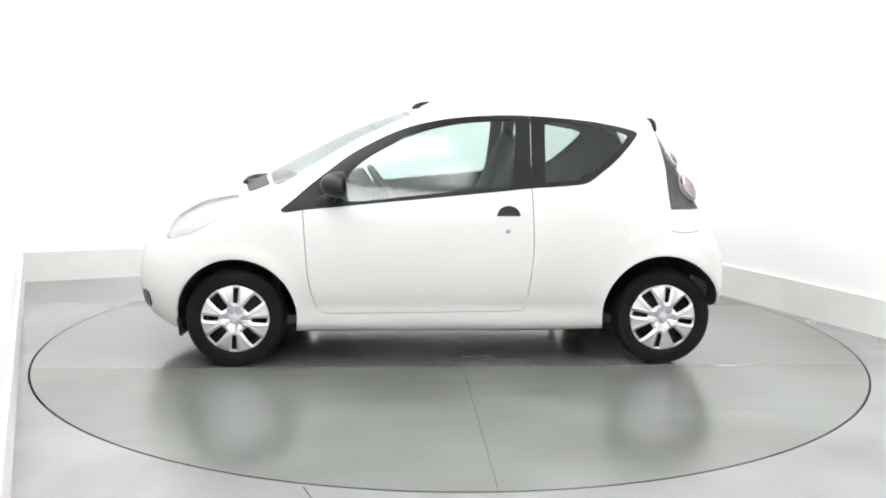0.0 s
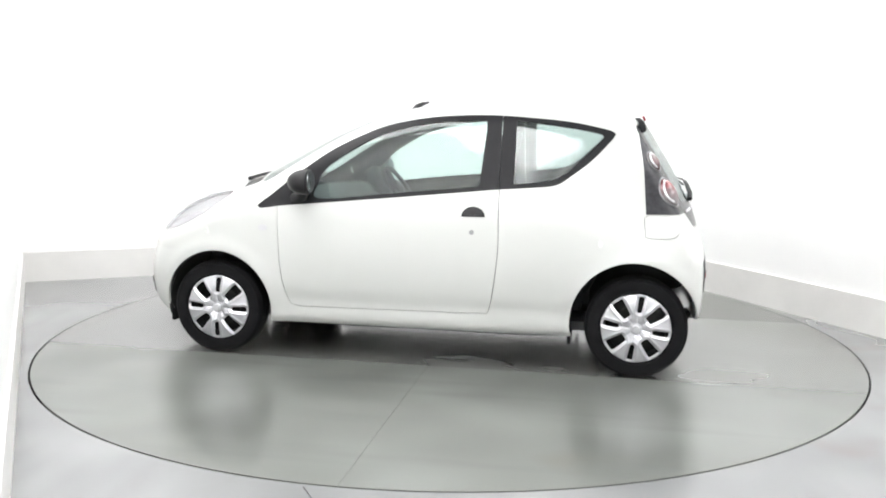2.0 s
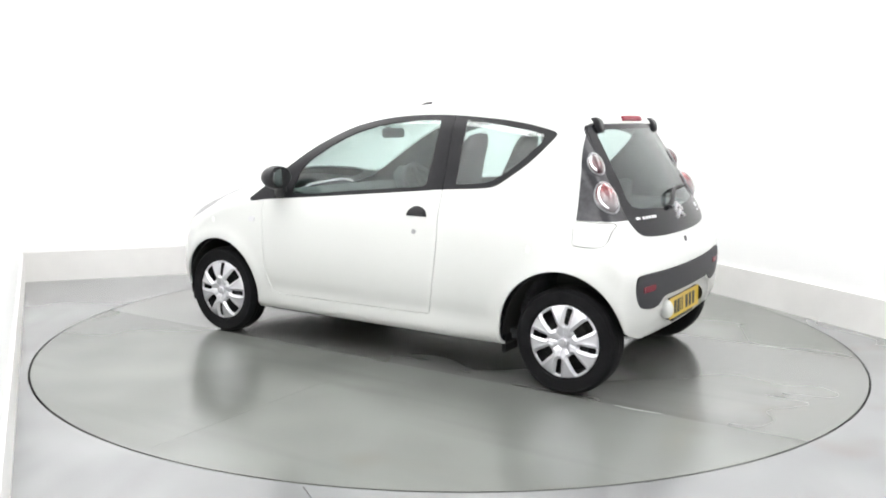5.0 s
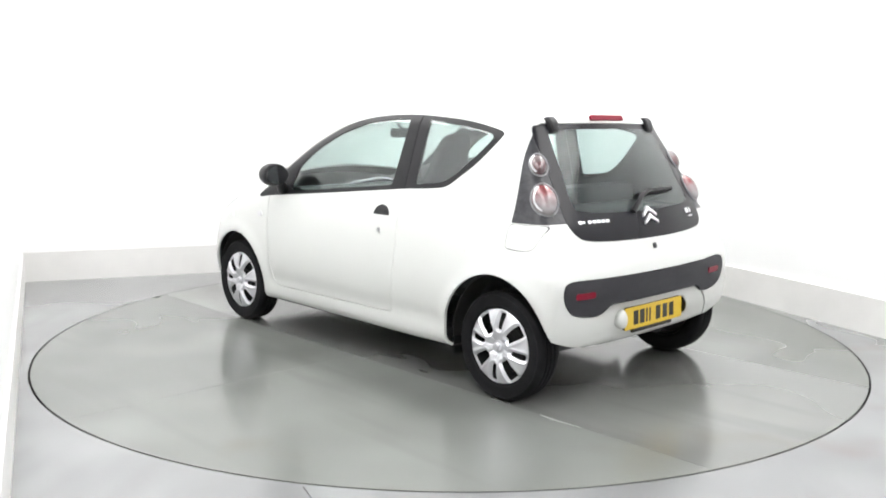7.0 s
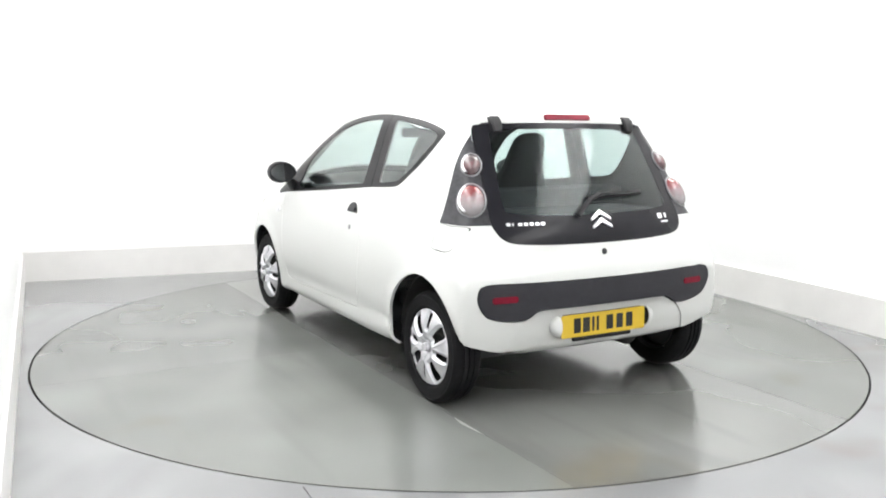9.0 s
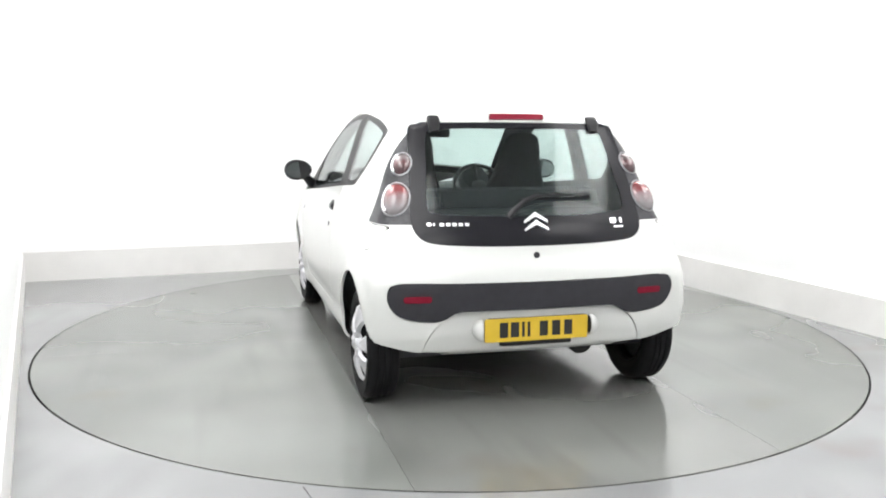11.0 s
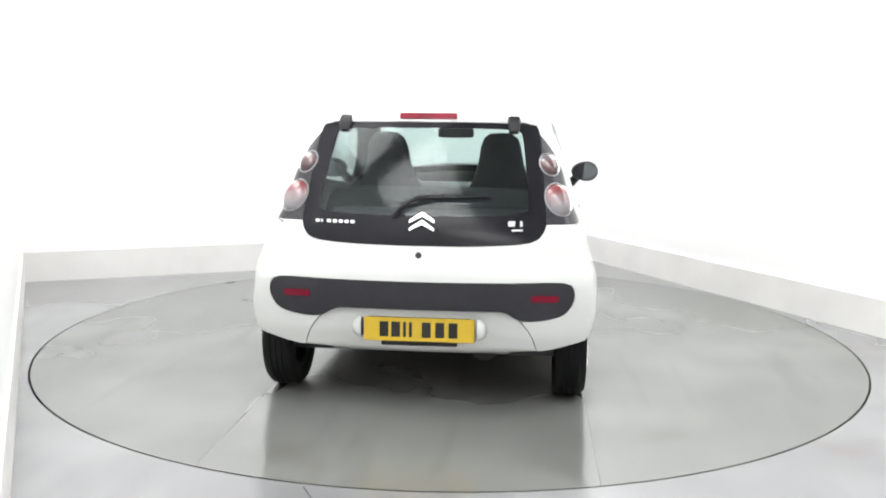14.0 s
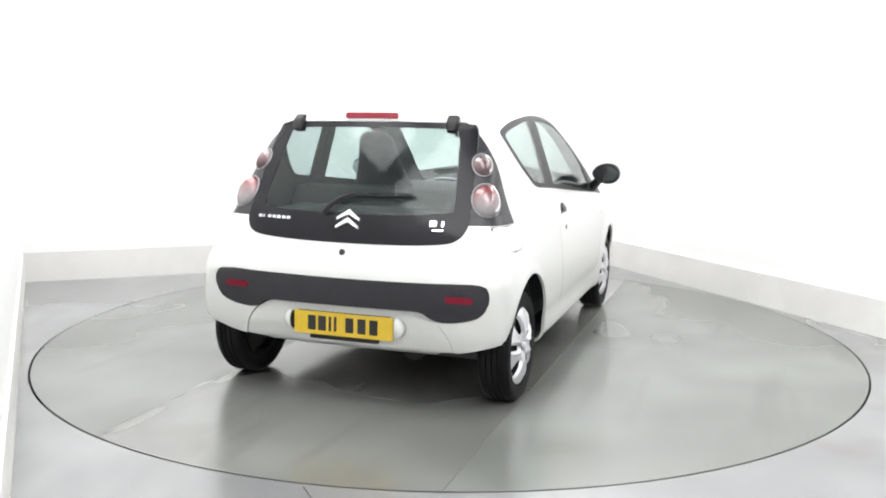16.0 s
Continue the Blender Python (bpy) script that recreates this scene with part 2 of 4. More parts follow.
first = None
for i in range(2):
    for j in range(4):
        # rows kept close to the side walls to brighten them
        p = ux * (-1.72 + 3.44 * i) + uy * (1.6 - 2.15 * j)
        m = pose(p.x, p.y, WALL_H, 0, 0, 114.5)
        first = copy_thing(first, m) if first else assumed_ceiling_light(m)

# ---- the turntable ----
turntable = new("turntable")
tagged(turntable, "large round glossy grey turntable set flush in the floor", "turntable")
turntable.location = (TABLE_X, TABLE_Y, 0)

# ---- the car: one smooth shell, cut into its panels ----
# car space: x to the rear, y to the car's right side, z up from the ground
car = new("car")
tagged(car, "small white three-door hatchback with black trim on the turntable", "car")
CAR_Y = 0.005


def spline(pts, n=14, closed=True):
    out, m = [], len(pts)
    for i in range(m if closed else m - 1):
        p = [np.array(pts[(i + k) % m if closed else min(max(i + k, 0), m - 1)], float) for k in (-1, 0, 1, 2)]
        for j in range(n):
            t = j / n
            out.append(0.5 * (2 * p[1] + (p[2] - p[0]) * t + (2 * p[0] - 5 * p[1] + 4 * p[2] - p[3]) * t * t + (3 * p[1] - p[0] - 3 * p[2] + p[3]) * t ** 3))
    if not closed:
        out.append(np.array(pts[-1], float))
    return np.array(out)


def poly_sdf(poly, u, v):
    """Signed distance to a closed outline, negative inside."""
    a = np.asarray(poly, float)
    b = np.roll(a, -1, 0)
    u, v = np.asarray(u, float), np.asarray(v, float)
    best, inside = np.full(u.shape, 1e9), np.zeros(u.shape, bool)
    for (ax, ay), (bx, by) in zip(a, b):
        dx, dy = bx - ax, by - ay
        h = np.clip(((u - ax) * dx + (v - ay) * dy) / max(dx * dx + dy * dy, 1e-12), 0, 1)
        best = np.minimum(best, (u - ax - h * dx) ** 2 + (v - ay - h * dy) ** 2)
        if ay != by:
            hit = (ay > v) != (by > v)
            inside ^= hit & (u < (bx - ax) * (v - ay) / (by - ay) + ax)
    return np.where(inside, -1, 1) * np.sqrt(best)


SIL = [(-1.70, 0.19), (-1.83, 0.23), (-1.885, 0.34), (-1.885, 0.50), (-1.83, 0.66), (-1.70, 0.79), (-1.50, 0.885), (-1.30, 0.955), (-1.10, 1.03),
       (-0.82, 1.175), (-0.55, 1.305), (-0.22, 1.418), (0.18, 1.467), (0.54, 1.467), (0.89, 1.435), (1.080, 1.409), (1.153, 1.394), (1.178, 1.368), (1.193, 1.335), (1.325, 1.125),
       (1.460, 0.884), (1.508, 0.735), (1.543, 0.62), (1.543, 0.45), (1.525, 0.335), (1.465, 0.262), (1.200, 0.220), (0.6, 0.19), (0.0, 0.19), (-0.8, 0.19), (-1.3, 0.19)]
sil = spline(SIL, 8)
GX0, GZ0, GD = -2.2, 0.0, 0.01
gx, gz = np.arange(GX0, 2.1, GD), np.arange(GZ0, 1.9, GD)
GRID = poly_sdf(sil, *np.meshgrid(gx, gz, indexing="ij"))


def sil_at(x, z):
    i, j = np.clip((x - GX0) / GD, 0, len(gx) - 1.001), np.clip((z - GZ0) / GD, 0, len(gz) - 1.001)
    i0, j0 = i.astype(int), j.astype(int)
    fi, fj = i - i0, j - j0
    return (GRID[i0, j0] * (1 - fi) + GRID[i0 + 1, j0] * fi) * (1 - fj) + (GRID[i0, j0 + 1] * (1 - fi) + GRID[i0 + 1, j0 + 1] * fi) * fj


def ramp(v, a, b):
    t = np.clip((v - a) / (b - a), 0, 1)
    return t * t * (3 - 2 * t)


WZ = spline([(0.0, 0.755), (0.19, 0.777), (0.30, 0.802), (0.45, 0.818), (0.60, 0.819), (0.76, 0.804), (0.86, 0.784), (1.00, 0.734),
             (1.20, 0.672), (1.385, 0.612), (1.50, 0.565), (1.9, 0.42)], 10, False)


def half_width(x, z):
    w = np.interp(z, WZ[:, 0], WZ[:, 1])
    w = w - 0.058 * np.clip((x - 0.55) / 0.75, 0, 1.3) ** 2 * ramp(z, 0.62, 0.95)
    w = w - 0.035 * ramp(-x, 1.0, 1.7) - 0.02 * np.clip((x - 1.2) / 0.3, 0, 1.2) ** 2
    for hx in (-1.209, 1.157):            # slight flare round the wheels
        r = np.hypot(x - hx, z - 0.28)
        w = w + 0.012 * np.exp(-((r - 0.345) / 0.05) ** 2) * (z > 0.2)
    w = w + 0.010 * np.exp(-((z - 0.225) / 0.05) ** 2) * (np.abs(x) < 1.0)      # sill
    w = w - 0.008 * np.exp(-((z - 0.34) / 0.045) ** 2) * ramp(1.0 - np.abs(x), 0.1, 0.3)
    return w


def shell(p):
    x, y, z = p[..., 0], np.abs(p[..., 1]), p[..., 2]
    y2 = y * y
    cf = np.interp(z, [0.2, 0.6, 0.9, 1.0, 1.2, 1.4], [0.52, 0.52, 0.42, 0.34, 0.24, 0.18])
    cr = np.interp(z, [0.3, 0.6, 0.75, 0.9, 1.4], [0.09, 0.10, 0.14, 0.17, 0.19])
    xs = x - cf * y2 * ramp(-x, -0.3, 0.7) + cr * y2 * ramp(x, 0.5, 1.05)
    zs = z + 0.13 * y2 * ramp(z, 0.6, 1.0)
    a = sil_at(xs, zs)
    b = y - half_width(x, z)
    k = 0.07 - 0.025 * ramp(x, 0.9, 1.2) + 0.05 * ramp(z, 1.0, 1.3) + 0.06 * ramp(-x, 1.0, 1.6)
    h = np.maximum(k - np.abs(a - b), 0) / k
    return np.maximum(a, b) + h * h * k / 4


def shell_normal(p, e=0.004):
    g = np.stack([shell(p + e * np.eye(3)[i]) - shell(p - e * np.eye(3)[i]) for i in range(3)], -1)
    return g / np.maximum(np.linalg.norm(g, axis=-1, keepdims=True), 1e-9)


def shell_mesh(ns=520, nf=60):
    seg = np.linalg.norm(np.diff(np.vstack([sil, sil[:1]]), axis=0), axis=1)
    cum = np.concatenate([[0], np.cumsum(seg)])
    s = np.linspace(0, cum[-1], ns, endpoint=False)
    cl = np.vstack([sil, sil[:1]])
    S = np.stack([np.interp(s, cum, cl[:, 0]), np.interp(s, cum, cl[:, 1])], 1)
    K = np.stack([np.clip(S[:, 0], -1.25, 0.95) * 1.0, np.full(ns, 0.72)], 1)
    f = np.linspace(0, 1, nf) * math.pi / 2
    d = S - K
    d /= np.linalg.norm(d, axis=1)[:, None]
    D = np.stack([d[:, None, 0] * np.cos(f), np.broadcast_to(np.sin(f), (ns, nf)), d[:, None, 1] * np.cos(f)], -1)
    O = np.stack([K[:, 0], 0 * K[:, 0], K[:, 1]], -1)[:, None, :]
    lo, hi = np.zeros((ns, nf)), np.full((ns, nf), 1.6)
    for _ in range(22):
        mid = (lo + hi) / 2
        ins = shell(O + D * mid[..., None]) < 0
        lo, hi = np.where(ins, mid, lo), np.where(ins, hi, mid)
    P = O + D * lo[..., None]
    P[:, 0, 1] = 0
    n = ns * nf
    V = np.concatenate([P.reshape(n, 3), P.reshape(n, 3) * [1, -1, 1]])
    i, j = np.meshgrid(np.arange(ns), np.arange(nf - 1), indexing="ij")
    a, b = i * nf + j, ((i + 1) % ns) * nf + j
    t = np.concatenate([np.stack([a, a + 1, b + 1], -1).reshape(-1, 3), np.stack([a, b + 1, b], -1).reshape(-1, 3)])
    T = np.concatenate([t[:, ::-1], t + n])
    return V, T


def cut(V, T, d):
    """Splits a triangle mesh where d changes sign: the part with d < 0, and the rest."""
    d = np.where(np.abs(d) < 1e-5, 1e-5, d)
    neg = d[T] < 0
    cnt = neg.sum(1)
    ins, outs = [T[cnt == 3]], [T[cnt == 0]]
    V, new_v, made = V, [], {}
    base = len(V)

    def mid(a, b):
        key = (a, b) if a < b else (b, a)
        if key not in made:
            t = d[a] / (d[a] - d[b])
            made[key] = base + len(new_v)
            new_v.append(V[a] + t * (V[b] - V[a]))
        return made[key]

    ai, ao = [], []
    for tri, ng in zip(T[(cnt == 1) | (cnt == 2)], neg[(cnt == 1) | (cnt == 2)]):
        one = ng.sum() == 1
        k = int(np.argmax(ng == one))
        a, b, c = int(tri[k]), int(tri[(k + 1) % 3]), int(tri[(k + 2) % 3])
        ab, ac = mid(a, b), mid(a, c)
        (ai if one else ao).append((a, ab, ac))
        (ao if one else ai).extend([(ab, b, c), (ab, c, ac)])
    V2 = np.vstack([V, np.array(new_v).reshape(-1, 3)])
    ins.append(np.array(ai, int).reshape(-1, 3))
    outs.append(np.array(ao, int).reshape(-1, 3))
    return V2, np.vstack(ins), np.vstack(outs)


def compact(V, T):
    used, inv = np.unique(T, return_inverse=True)
    return V[used], inv.reshape(-1, 3)


def panel(name, V, T, material, parent, label="", thick=0.008, lift=0.0, inner=None):
    """A cut piece of the shell made a sheet of the given thickness, with the shell's own normals."""
    V, T = compact(V, T)
    N = shell_normal(V)
    e = np.vstack([T[:, [0, 1]], T[:, [1, 2]], T[:, [2, 0]]])
    key = np.sort(e, 1)
    _, first, cnt = np.unique(key, axis=0, return_index=True, return_counts=True)
    rim = e[first[cnt == 1]]
    n = len(V)
    up = (lift(V) if callable(lift) else np.full(n, lift))[:, None]
    out, inn = V + N * up, V + N * (up - thick)
    allv = np.vstack([out, inn])
    quads = [(int(q), int(p), int(p) + n, int(q) + n) for p, q in rim]
    faces = T.tolist() + (T[:, ::-1] + n).tolist() + quads
    rn = np.zeros((n, 3))
    for p, q in rim:
        w = np.cross(V[q] - V[p], N[p])
        rn[p] += w
        rn[q] += w
    rn /= np.maximum(np.linalg.norm(rn, axis=1)[:, None], 1e-9)
    corner = np.vstack([N[T.ravel()], -N[T[:, ::-1].ravel()]] + ([rn[np.array(quads).ravel() % n]] if quads else []))
    me = bpy.data.meshes.new(name)
    me.from_pydata(allv.tolist(), [], faces)
    me.materials.append(material)
    if inner:
        me.materials.append(inner)
        idx = np.zeros(len(faces), np.int32)
        idx[len(T):2 * len(T)] = 1
        me.polygons.foreach_set("material_index", idx)
    me.update()
    me.shade_smooth()
    me.normals_split_custom_set(corner.tolist())
    ob = new(name, me)
    ob.parent = parent
    return tagged(ob, label)


# ---- the table's plates, with open joints between them ----
def platter():
    nr, na = 40, 200
    r, a = np.linspace(0.0, TABLE_R, nr), np.linspace(0, 2 * np.pi, na, endpoint=False)
    v = np.stack([(r[:, None] * np.cos(a)).ravel(), (r[:, None] * np.sin(a)).ravel(), np.zeros(nr * na)], 1)
    i, j = np.meshgrid(np.arange(nr - 1), np.arange(na), indexing="ij")
    p, q = i * na + j, i * na + (j + 1) % na
    t = np.concatenate([np.stack([p, p + na, q + na], -1).reshape(-1, 3), np.stack([p, q + na, q], -1).reshape(-1, 3)])
    g, sx, sy = 0.0006, 0.03, 0.79

    def plate(d, finish, note):
        w, got, _ = cut(v, t, d(v))
        w, got = compact(w, got)
        n = len(w)
        bm = bmesh.new()
        vs = [bm.verts.new(c) for c in w]
        for f in got.tolist():
            if len(set(f)) == 3:
                try:
                    bm.faces.new([vs[k] for k in f])
                except ValueError:
                    pass
        bmesh.ops.remove_doubles(bm, verts=bm.verts, dist=1e-5)
        ext = bmesh.ops.extrude_face_region(bm, geom=list(bm.faces))
        for e in ext["geom"]:
            if isinstance(e, bmesh.types.BMVert):
                e.co.z = -0.05
        bmesh.ops.recalc_face_normals(bm, faces=bm.faces)
        part("table_plate", bm, finish, turntable, note, smooth=False)

    plate(lambda w: np.abs(w[:, 1]) - sy + g, M_TRACK, "polished middle plate under the wheels")
    for s in (-1, 1):
        for e in (-1, 1):
            plate(lambda w, s=s, e=e: np.maximum(sy + g - s * w[:, 1], g - e * (w[:, 0] - sx)), M_TABLE, "dull grey-green side plate")
    bm = bmesh.new()
    lathe(bm, [(0.0, -0.051), (TABLE_R - 0.003, -0.051), (TABLE_R - 0.003, -0.11), (0.0, -0.11)], 120, "z")
    bmesh.ops.remove_doubles(bm, verts=bm.verts, dist=1e-5)
    bmesh.ops.recalc_face_normals(bm, faces=bm.faces)
    part("table_base", bm, M_GAP, turntable, "dark steel base under the plates")


platter()

# outlines in the side view (x, z)
DLO = spline([(-0.957, 0.856), (-0.80, 0.871), (-0.60, 0.889), (-0.21, 0.925), (0.25, 0.970), (0.41, 0.986), (0.62, 1.001), (0.72, 1.017), (0.80, 1.070), (0.90, 1.150),
              (1.005, 1.265), (1.015, 1.292), (0.985, 1.308), (0.85, 1.338), (0.696, 1.360), (0.405, 1.381), (0.15, 1.379), (-0.077, 1.356), (-0.295, 1.303), (-0.542, 1.188), (-0.723, 1.060),
              (-0.875, 0.935)], 5)
DOOR_GLASS = spline([(-0.60, 0.915), (-0.21, 0.950), (0.10, 0.980), (0.285, 1.000), (0.30, 1.02), (0.315, 1.18), (0.325, 1.335), (0.31, 1.355), (0.15, 1.352), (-0.06, 1.326), (-0.28, 1.262), (-0.46, 1.165), (-0.575, 1.075), (-0.61, 1.00)], 5)
QUARTER_GLASS = spline([(0.495, 1.018), (0.66, 1.035), (0.72, 1.055), (0.80, 1.110), (0.90, 1.205), (0.955, 1.268), (0.93, 1.292), (0.80, 1.318), (0.62, 1.342), (0.51, 1.350), (0.49, 1.34), (0.488, 1.05)], 5)
DOOR = spline([(-0.836, 0.90), (-0.832, 0.80), (-0.824, 0.676), (-0.808, 0.49), (-0.775, 0.36), (-0.73, 0.308), (-0.5, 0.305), (0.0, 0.310), (0.33, 0.315), (0.372, 0.335), (0.401, 0.494), (0.418, 0.677),
               (0.414, 0.85), (0.411, 1.0), (0.408, 1.2), (0.405, 1.43), (-0.1, 1.45), (-0.6, 1.3), (-0.83, 1.08)], 4)
HEADLIGHT = spline([(-1.60, 0.70), (-1.57, 0.80), (-1.46, 0.868), (-1.34, 0.90), (-1.215, 0.918), (-1.25, 0.85), (-1.33, 0.79), (-1.47, 0.725)], 6)
CORNER = spline([(1.186, 0.866), (1.184, 0.80), (1.186, 0.766), (1.20, 0.756), (1.27, 0.752), (1.325, 0.756), (1.355, 0.775), (1.366, 0.82), (1.368, 0.866), (1.28, 0.868)], 4)
# outlines seen from behind (|y|, z)
GATE_GLASS = spline([(0.0, 1.345), (0.30, 1.343), (0.50, 1.335), (0.542, 1.30), (0.563, 1.10), (0.580, 0.92), (0.576, 0.855), (0.535, 0.805), (0.45, 0.787), (0.25, 0.778), (0.0, 0.776),
                     (-0.25, 0.778), (-0.45, 0.787), (-0.535, 0.805), (-0.576, 0.855), (-0.580, 0.92), (-0.563, 1.10), (-0.542, 1.30), (-0.50, 1.335), (-0.30, 1.343)], 5)
GATE_CLEAR = spline([(0.0, 1.318), (0.30, 1.316), (0.43, 1.308), (0.46, 1.28), (0.485, 1.10), (0.50, 0.96), (0.46, 0.925), (0.25, 0.912), (0.0, 0.908),
                     (-0.25, 0.912), (-0.46, 0.925), (-0.50, 0.96), (-0.485, 1.10), (-0.46, 1.28), (-0.43, 1.308), (-0.30, 1.316)], 5)
INSERT = spline([(0.0, 0.612), (0.4, 0.614), (0.66, 0.618), (0.708, 0.598), (0.715, 0.54), (0.675, 0.475), (0.60, 0.447), (0.50, 0.437), (0.445, 0.45), (0.395, 0.478), (0.3, 0.482), (0.0, 0.482),
                 (-0.3, 0.482), (-0.395, 0.478), (-0.445, 0.45), (-0.50, 0.437), (-0.60, 0.447), (-0.675, 0.475), (-0.715, 0.54), (-0.708, 0.598), (-0.66, 0.618), (-0.4, 0.614)], 4)
WINDSCREEN = spline([(0.0, 1.40), (0.35, 1.39), (0.475, 1.36), (0.53, 1.25), (0.565, 1.10), (0.585, 1.00), (0.55, 0.985), (0.35, 1.015), (0.0, 1.035),
                     (-0.35, 1.015), (-0.55, 0.985), (-0.585, 1.00), (-0.565, 1.10), (-0.53, 1.25), (-0.475, 1.36), (-0.35, 1.39)], 5)
VALANCE_SIDE = spline([(0.385, 0.476), (0.44, 0.456), (0.487, 0.418), (0.520, 0.370), (0.540, 0.320), (0.552, 0.270), (0.555, 0.20)], 4, False)
VALANCE = [(y, z) for y, z in VALANCE_SIDE] + [(-y, z) for y, z in VALANCE_SIDE[::-1]]
ARCH = ((-1.199, 0.278, 0.328), (1.142, 0.290, 0.336))
GAP = 0.0019

V, T = shell_mesh()


def side_of(V, s):
    return 0.35 - s * V[:, 1]


def take(outline, axes, *conds, grow=0.0):
    """Cuts the outline, seen along one axis and where all conditions are negative, out of the shell."""
    global V, T
    d = poly_sdf(outline, V[:, axes[0]], V[:, axes[1]]) - grow
    for c in conds:
        d = np.maximum(d, c(V))
    V, got, T = cut(V, T, d)
    return V, got


def split(piece, outline, axes, grow=0.0):
    pv, pt = compact(*piece)
    d = poly_sdf(outline, pv[:, axes[0]], pv[:, axes[1]]) - grow
    v, i, o = cut(pv, pt, d)
    return (v, i), (v, o)


def gap_cut(outline, axes, *conds, gap=GAP):
    """A panel: the strip along its edge falls away, which leaves an open joint."""
    take_in = take(outline, axes, *conds, grow=gap)
    inner, _ = split(take_in, outline, axes, grow=-gap)
    return inner


rear_only = lambda v: 0.95 - v[:, 0]
front_only = lambda v: v[:, 0] - 0.1

# wheel openings fall away
for ax, az, ar in ARCH:
    for s in (1, -1):
        d = np.maximum(np.hypot(V[:, 0] - ax, V[:, 2] - az) - ar, 0.42 - s * V[:, 1])
        d = np.maximum(d, V[:, 2] - 0.75)
        V, _, T = cut(V, T, d)

# tail: glass panel, lamps, bumper insert
gate = gap_cut(GATE_GLASS, (1, 2), rear_only, gap=0.0012)
clear, frit = split(gate, GATE_CLEAR, (1, 2))
panel("tailgate_glass_edge", *frit, M_GLOSSBLACK, car, "gloss black border of the rear window", 0.006)
panel("rear_window", *clear, M_GLASS_REAR, car, "tinted rear window glass", 0.004)
insert = gap_cut(INSERT, (1, 2), rear_only)
panel("bumper_insert", *insert, M_TRIM, car, "dark grey plastic bumper insert", 0.01, 0.004)
val = gap_cut(VALANCE, (1, 2), rear_only, lambda v: 0.24 - v[:, 2], gap=0.002)
hollow = lambda v: -0.004 - 0.028 * ramp(0.53 - np.abs(v[:, 1]), 0.0, 0.22) * ramp(v[:, 2], 0.27, 0.36)
panel("bumper_valance", *val, M_PAINT, car, "white bumper panel round the number plate", 0.008, hollow)
for s in (-1, 1):
    d = np.maximum.reduce([np.interp(V[:, 2], [0.85, 0.875, 1.10, 1.37], [1.186, 1.186, 1.170, 1.125]) - V[:, 0], 0.874 - V[:, 2], V[:, 2] - 1.345, 0.42 - s * V[:, 1]])
    V, got, T = cut(V, T, d)
    lampv, lampt = compact(V, got)
    panel("tail_light", lampv, lampt, M_LAMP, car, "dark smoked tail light cluster with round lamps", 0.02)
    c = gap_cut(CORNER, (0, 2), lambda v, s=s: side_of(v, s), gap=0.0016)
    panel("bumper_corner", *c, M_PAINT, car)

# sides: black window band with the glass in it, doors, headlights
for s in (-1, 1):
    on_side = lambda v, s=s: side_of(v, s)
    dv, dt = take(DLO, (0, 2), on_side)
    (gv, gt), rest = split((dv, dt), DOOR_GLASS, (0, 2))
    panel("door_window", gv, gt, M_GLASS, car, "pale green door window glass", 0.004, -0.004)
    (qv, qt), rest = split(rest, QUARTER_GLASS, (0, 2))
    panel("quarter_window", qv, qt, M_GLASS_QUARTER, car, "fixed tinted quarter window glass", 0.004, -0.002)
    rv, rt = compact(*rest)
    v2, fr, bk = cut(rv, rt, rv[:, 0] - 0.4065)
    panel("door_window_frame", v2, fr, M_FRAME, car, "black door window frame", 0.012, -0.002)
    v3, bk, _ = cut(*compact(v2, bk), 0.4115 - compact(v2, bk)[0][:, 0])
    panel("quarter_window_frame", v3, bk, M_FRAME, car, "black quarter window surround", 0.012, -0.002)
    dp = gap_cut(DOOR, (0, 2), on_side, lambda v: v[:, 2] - 1.03)
    panel("door", *dp, M_PAINT, car, "white painted door panel", 0.009, inner=M_INTERIOR)
    hv, ht = gap_cut(HEADLIGHT, (0, 2), lambda v, s=s: 0.30 - s * v[:, 1], front_only, gap=0.0013)
    hl = panel("headlight", hv, ht, M_LENS, car, "clear headlight cover", 0.003)
    panel("reflector", hv, ht, M_HEAD, hl, "pale headlight reflector", 0.004, lambda v: -0.016 - 0.022 * np.exp(-((v[:, 0] + 1.43) / 0.07) ** 2 - ((v[:, 2] - 0.81) / 0.045) ** 2))
ws = take(WINDSCREEN, (1, 2), front_only, lambda v: 0.9 - v[:, 2])
panel("windscreen", *ws, M_GLASS, car, "clear windscreen glass", 0.005)

d = np.maximum.reduce([np.abs(V[:, 1]) - 0.50, 0.90 - V[:, 2], V[:, 0] + 1.115 - 0.30 * V[:, 1] ** 2, -1.235 + 0.30 * V[:, 1] ** 2 - V[:, 0]])
V, got, T = cut(V, T, d)
panel("scuttle", V, got, M_BLACK, car, "black plastic scuttle below the windscreen", 0.006, -0.006)
# underside, then what is left is the painted body
v, under, rest = cut(V, T, np.maximum(V[:, 2] - 0.205, np.abs(V[:, 1]) - 0.80))
panel("underbody", v, under, M_UNDER, car, "black underbody pan", 0.01)
v, bon, rest = cut(v, rest, np.maximum.reduce([np.abs(v[:, 1]) - (0.60 - 0.35 * np.clip(-1.2 - v[:, 0], 0, 1)), v[:, 0] + 1.0, 0.80 - v[:, 2]]) - 0.002)
panel("bonnet", v, bon, M_PAINT, car, "white painted bonnet")
panel("body", v, rest, M_PAINT, car, "white painted body shell", 0.014, inner=M_INTERIOR)



